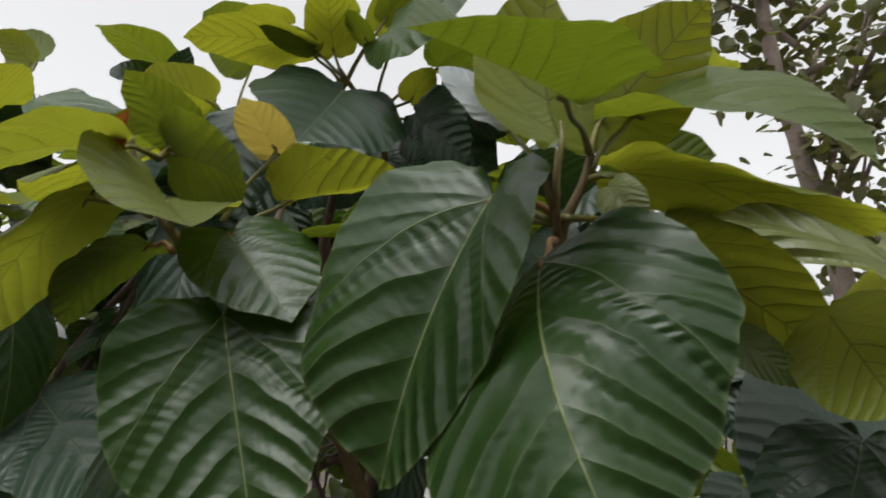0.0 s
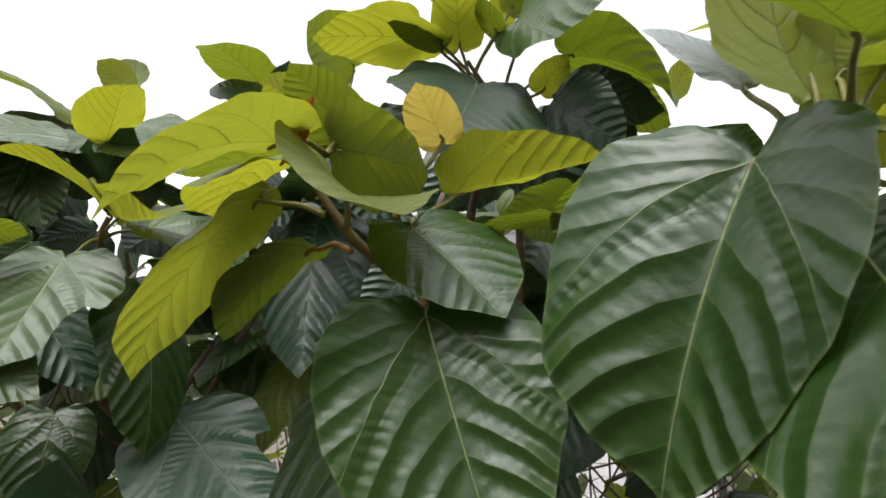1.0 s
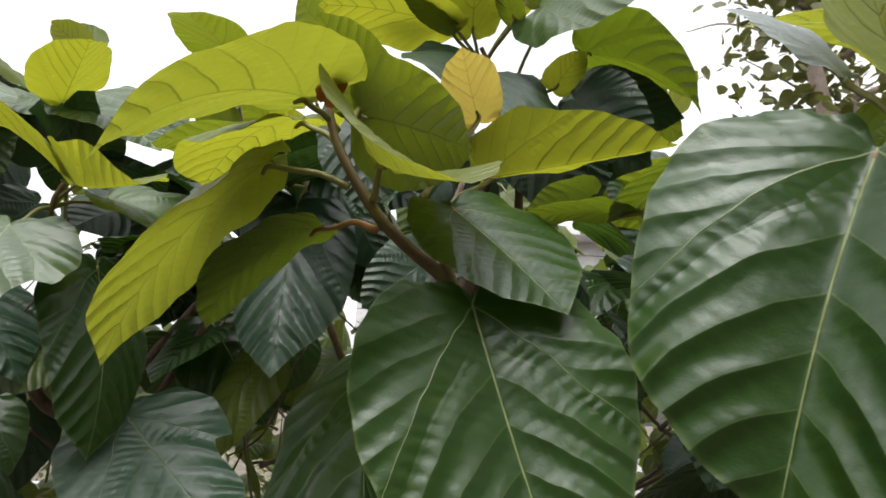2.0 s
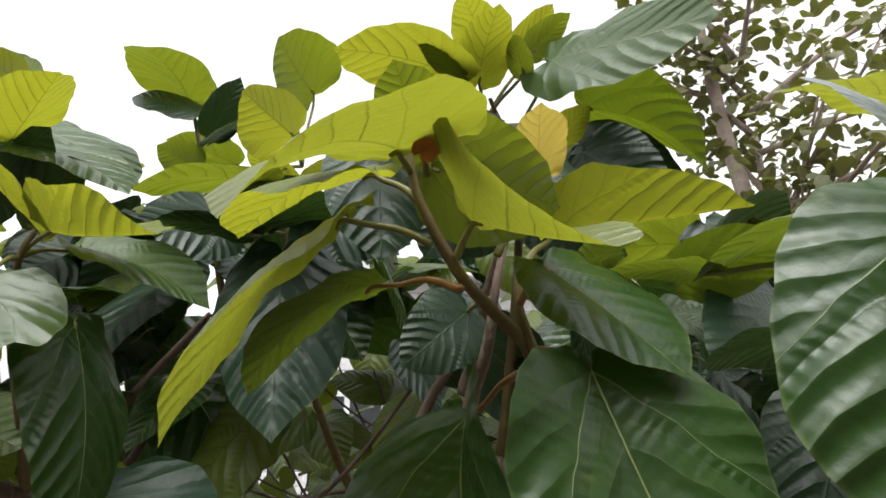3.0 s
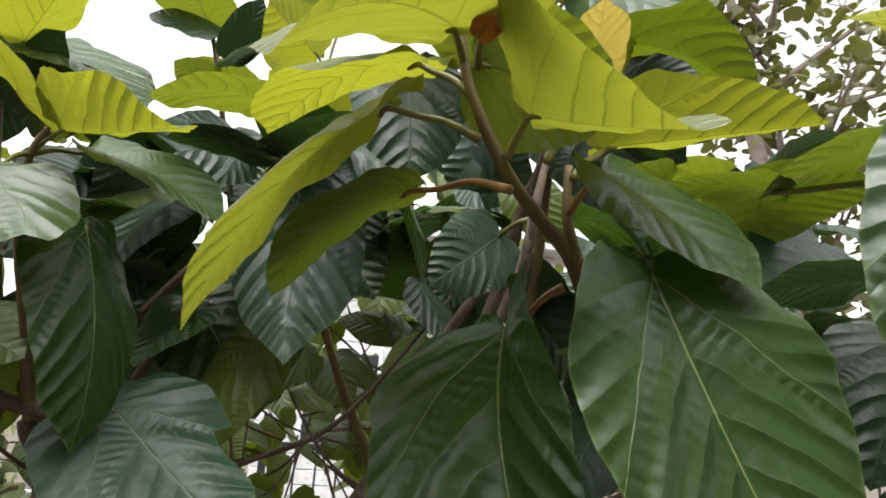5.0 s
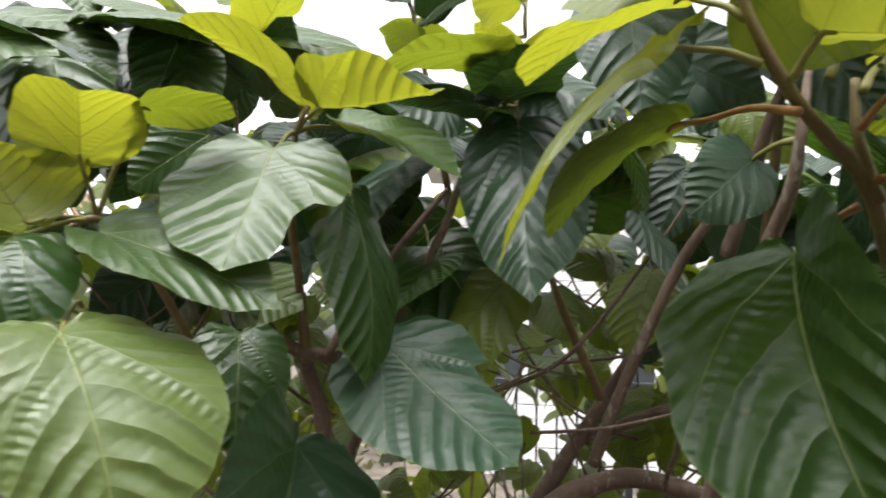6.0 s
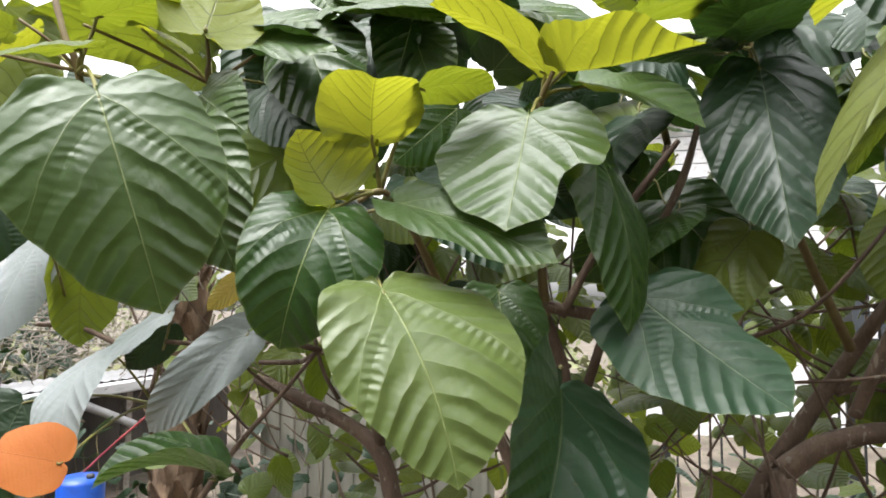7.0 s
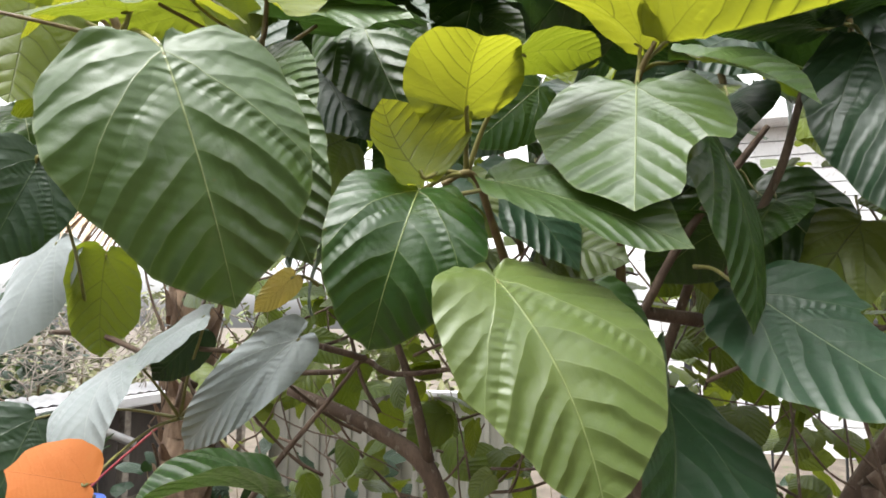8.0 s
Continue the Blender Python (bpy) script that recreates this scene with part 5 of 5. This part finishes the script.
for k in range(9):
    a = 0.7 * k
    bm = bmesh.new()
    for j in range(11):
        b = a + 0.13 * (j - 5)
        p0 = Vector((0.35 * math.cos(a), 0.35 * math.sin(a), 2.25 - 0.03 * k))
        tip = p0 + Vector((0.55 * math.cos(b), 0.55 * math.sin(b), -0.45 - 0.1 * rng.random()))
        s = (tip - p0).cross(Vector((0, 0, 1))).normalized() * 0.018
        mid = p0.lerp(tip, 0.5) + Vector((0, 0, 0.1))
        v = [bm.verts.new(c) for c in (p0, mid - s, mid + Vector((0, 0, 0.012)), mid + s, tip)]
        bm.faces.new((v[0], v[1], v[2]))
        bm.faces.new((v[0], v[2], v[3]))
        bm.faces.new((v[1], v[4], v[2]))
        bm.faces.new((v[2], v[4], v[3]))
    f = part("frond", bm, DEAD_FROND, palm, "dry brown fan leaf", smooth=False)
    part("stalk", tube([(0.03, 0, 2.45 - 0.03 * k, 0.012), (0.2 * math.cos(a), 0.2 * math.sin(a), 2.4 - 0.03 * k, 0.01), (0.35 * math.cos(a), 0.35 * math.sin(a), 2.25 - 0.03 * k, 0.008)], 6, 4), DEAD_FROND, f)

# dry brushwood on the shed
bm = bmesh.new()
for k in range(420):
    x, y = rng.uniform(-5.3, -4.5), rng.uniform(1.4, 5.2)
    z = 0.86 + 0.62 * rng.random() ** 1.3
    dx, dy, dz = rng.uniform(-0.2, 0.2), rng.uniform(-0.3, 0.3), rng.uniform(-0.2, 0.2)
    r = rng.uniform(0.0015, 0.0055)
    bend = [rng.uniform(-0.07, 0.07) for c in range(4)]
    tube([(x - dx, y - dy, z - dz, r), (x - 0.4 * dx, y - 0.3 * dy + bend[0], z - 0.4 * dz + bend[1], r), (x + 0.4 * dx, y + 0.3 * dy + bend[2], z + 0.4 * dz + bend[3], 0.8 * r), (x + dx, y + dy, z + dz, 0.4 * r)], 4, 6, 0, bm)
brush = part("dry_brushwood", bm, DRY, None)
tagged(brush, "tangle of bleached dry branches heaped on the shed", "brushwood", kind="stuff")

# blue drum and red pole
drum = thing("drum", (-3.65, 2.9, 0), "blue plastic drum standing on the earth", "drum")
bm = bmesh.new()
prof = [(0.0, 0.0), (0.2, 0.0), (0.21, 0.03), (0.21, 0.25), (0.218, 0.27), (0.21, 0.29), (0.21, 0.5), (0.218, 0.52), (0.21, 0.54), (0.21, 0.72), (0.19, 0.76), (0.0, 0.76)]
rings = [[bm.verts.new((r * math.cos(2 * math.pi * k / 28), r * math.sin(2 * math.pi * k / 28), z)) for k in range(28)] for r, z in [(0.55 * a, 0.60 * b) for a, b in prof[1:-1]]]
for r0, r1 in zip(rings, rings[1:]):
    for k in range(28):
        bm.faces.new((r0[k], r0[(k + 1) % 28], r1[(k + 1) % 28], r1[k]))
bm.faces.new(rings[0][::-1])
bm.faces.new(rings[-1])
part("barrel", bm, BLUE_PLASTIC, drum)
part("cap", tube([(0.06, 0, 0.45, 0.02), (0.06, 0, 0.475, 0.02)], 12, 1), BLACK_STEEL, drum)
pole = part("pole", tube([(-4.1, 2.9, 0.0, 0.007), (-3.75, 3.0, 0.44, 0.007), (-3.39, 3.1, 0.78, 0.007)], 8, 4), RED_PAINT, None)
tagged(pole, "leaning faded red metal pole", "pole")

# bank of pale bushes far behind
bank = thing("bank", (-4, 8.5, 0), "pale green brush on a far bank", "bushes", kind="stuff")
bm = bmesh.new()
for k in range(5200):
    x = rng.uniform(-9, 7.5)
    y, z = rng.uniform(-1.2, 1.2), (2.0 if x < 1.0 else 1.1) * rng.random() ** 1.3 * (0.7 + 0.3 * math.sin(x * 1.1))
    if x > 2.3:
        y += 2.5
    p, s = Vector((x, y, z)), rng.uniform(0.05, 0.12)
    a = Vector((rng.uniform(-1, 1), rng.uniform(-1, 1), rng.uniform(-1, 1))).normalized() * s
    b = a.cross(Vector((rng.uniform(-1, 1), rng.uniform(-1, 1), rng.uniform(-1, 1)))).normalized() * s * 0.4
    bm.faces.new([bm.verts.new(p + c) for c in (-a, b, a, -b)])
part("brush", bm, HEDGE, bank, smooth=False)

# a tree with small leaves, its thin crown against the sky
tree = thing("tree", (1.85, 3.5, 0), "thin tree with small dull leaves against the sky", "tree")
part("trunk", tube([(0.4, 0, -0.05, 0.09), (0.35, 0, 1.2, 0.075), (0.28, 0, 2.0, 0.06), (0.1, 0, 2.7, 0.05), (-0.05, 0, 3.4, 0.04), (-0.1, 0.1, 4.6, 0.02)], 12, 8, 0.12), TREE_BARK, tree)
ends = []
for k in range(20):
    z0 = 1.75 + 0.13 * k
    a = rng.uniform(0, 6.28)
    p0 = Vector((0.28 - 0.1 * max(z0 - 2, 0), 0, z0))
    d = Vector((math.cos(a), 0.6 * math.sin(a), rng.uniform(0.3, 0.9))).normalized() * rng.uniform(0.6, 1.15)
    d.x = d.x * 0.6 if d.x < 0 else d.x * 1.6
    p1, p2 = p0 + d * 0.5 + Vector((0, 0, 0.05)), p0 + d
    part("branch", tube([(*p0, 0.022), (*p1, 0.014), (*p2, 0.006)], 7, 5, 0.1), TREE_BARK, tree)
    p3 = p2 + Vector((0.5 * d.x + rng.uniform(-0.2, 0.2), rng.uniform(-0.1, 0.2), rng.uniform(-0.15, 0.3)))
    part("twig", tube([(*p1, 0.009), (*p2.lerp(p3, 0.3), 0.006), (*p3, 0.003)], 6, 5, 0.1), TREE_BARK, tree)
    ends += [p2.lerp(p3, 0.6), p3]
    ends += [p0.lerp(p1, t) for t in (0.5, 0.8)] + [p1.lerp(p2, t) for t in (0.0, 0.3, 0.6, 0.9, 1.1)]
o = Vector(tree.location)
spots = []
for k in range(1900):
    e = rng.choice(ends) + o + Vector((rng.gauss(0, 0.2), rng.gauss(0, 0.16), rng.gauss(0, 0.17)))
    e.x = max(e.x, 2.75 - e.x)
    d = Vector((rng.uniform(-1, 1), rng.uniform(-1, 1), rng.uniform(-1, 0.4))).normalized() * rng.uniform(0.05, 0.105)
    spots.append((e, e + d, e + Vector((rng.uniform(-1, 1), rng.uniform(-1, 0.5), 1))))
foliage(tree, "crown", "t", spots, "sparse dull green and brown leaves")

# dark bush behind the shed
bush = thing("bush", (-5.7, 3.0, 0), "dark green bush behind the lean-to", "bush")
for k in range(9):
    y = -1.6 + 0.42 * k
    part("stem", tube([(0, y, -0.05, 0.018), (rng.uniform(-0.1, 0.1), y + 0.1, 0.7, 0.012), (rng.uniform(-0.2, 0.2), y + rng.uniform(-0.2, 0.2), 1.5, 0.005)], 6, 5, 0.1), TWIG, bush)
spots = []
for k in range(1500):
    p = Vector((rng.uniform(-6.2, -5.3), rng.uniform(1.0, 4.9), 1.62 * rng.random() ** 0.8))
    d = Vector((rng.uniform(-1, 1), rng.uniform(-1, 1), rng.uniform(-1, 0.5))).normalized() * rng.uniform(0.07, 0.14)
    spots.append((p, p + d, p + Vector((rng.uniform(-0.2, 1), rng.uniform(-1, 0.5), 1))))
foliage(bush, "crown", "d", spots, "dense dark leaves")

# low dark weeds along the shed and the fences
weeds = thing("undergrowth", (-2.0, 3.3, 0), "low dark green weeds along the fence", "weeds", kind="stuff")
spots = []
for k in range(420):
    x = rng.uniform(-5.0, 1.6)
    y, z = (rng.uniform(2.9, 3.75) if x < -1.6 else rng.uniform(3.5, 4.2)), 0.62 * rng.random() ** 1.4
    if abs(x + 3.65) < 0.3 or abs(x + 3.25) < 0.25:
        y = rng.uniform(3.4, 3.7)
    d = Vector((rng.uniform(-1, 1), rng.uniform(-1, 0.4), rng.uniform(-0.5, 0.8))).normalized() * rng.uniform(0.07, 0.16)
    spots.append((Vector((x, y, z)), Vector((x, y, z)) + d, Vector((x + rng.uniform(-0.5, 0.5), y - 0.6, z + 1))))
foliage(weeds, "leaves", "d", spots, "dark shaded weed leaves")
bm = bmesh.new()
for base, tip, face in spots[::3]:
    tube([(base.x + 2.0 + 0.03, base.y - 3.3 + 0.05, -0.02, 0.004), (base.x + 2.0, base.y - 3.3, base.z, 0.002)], 4, 2, 0, bm)
part("stems", bm, TWIG, weeds)
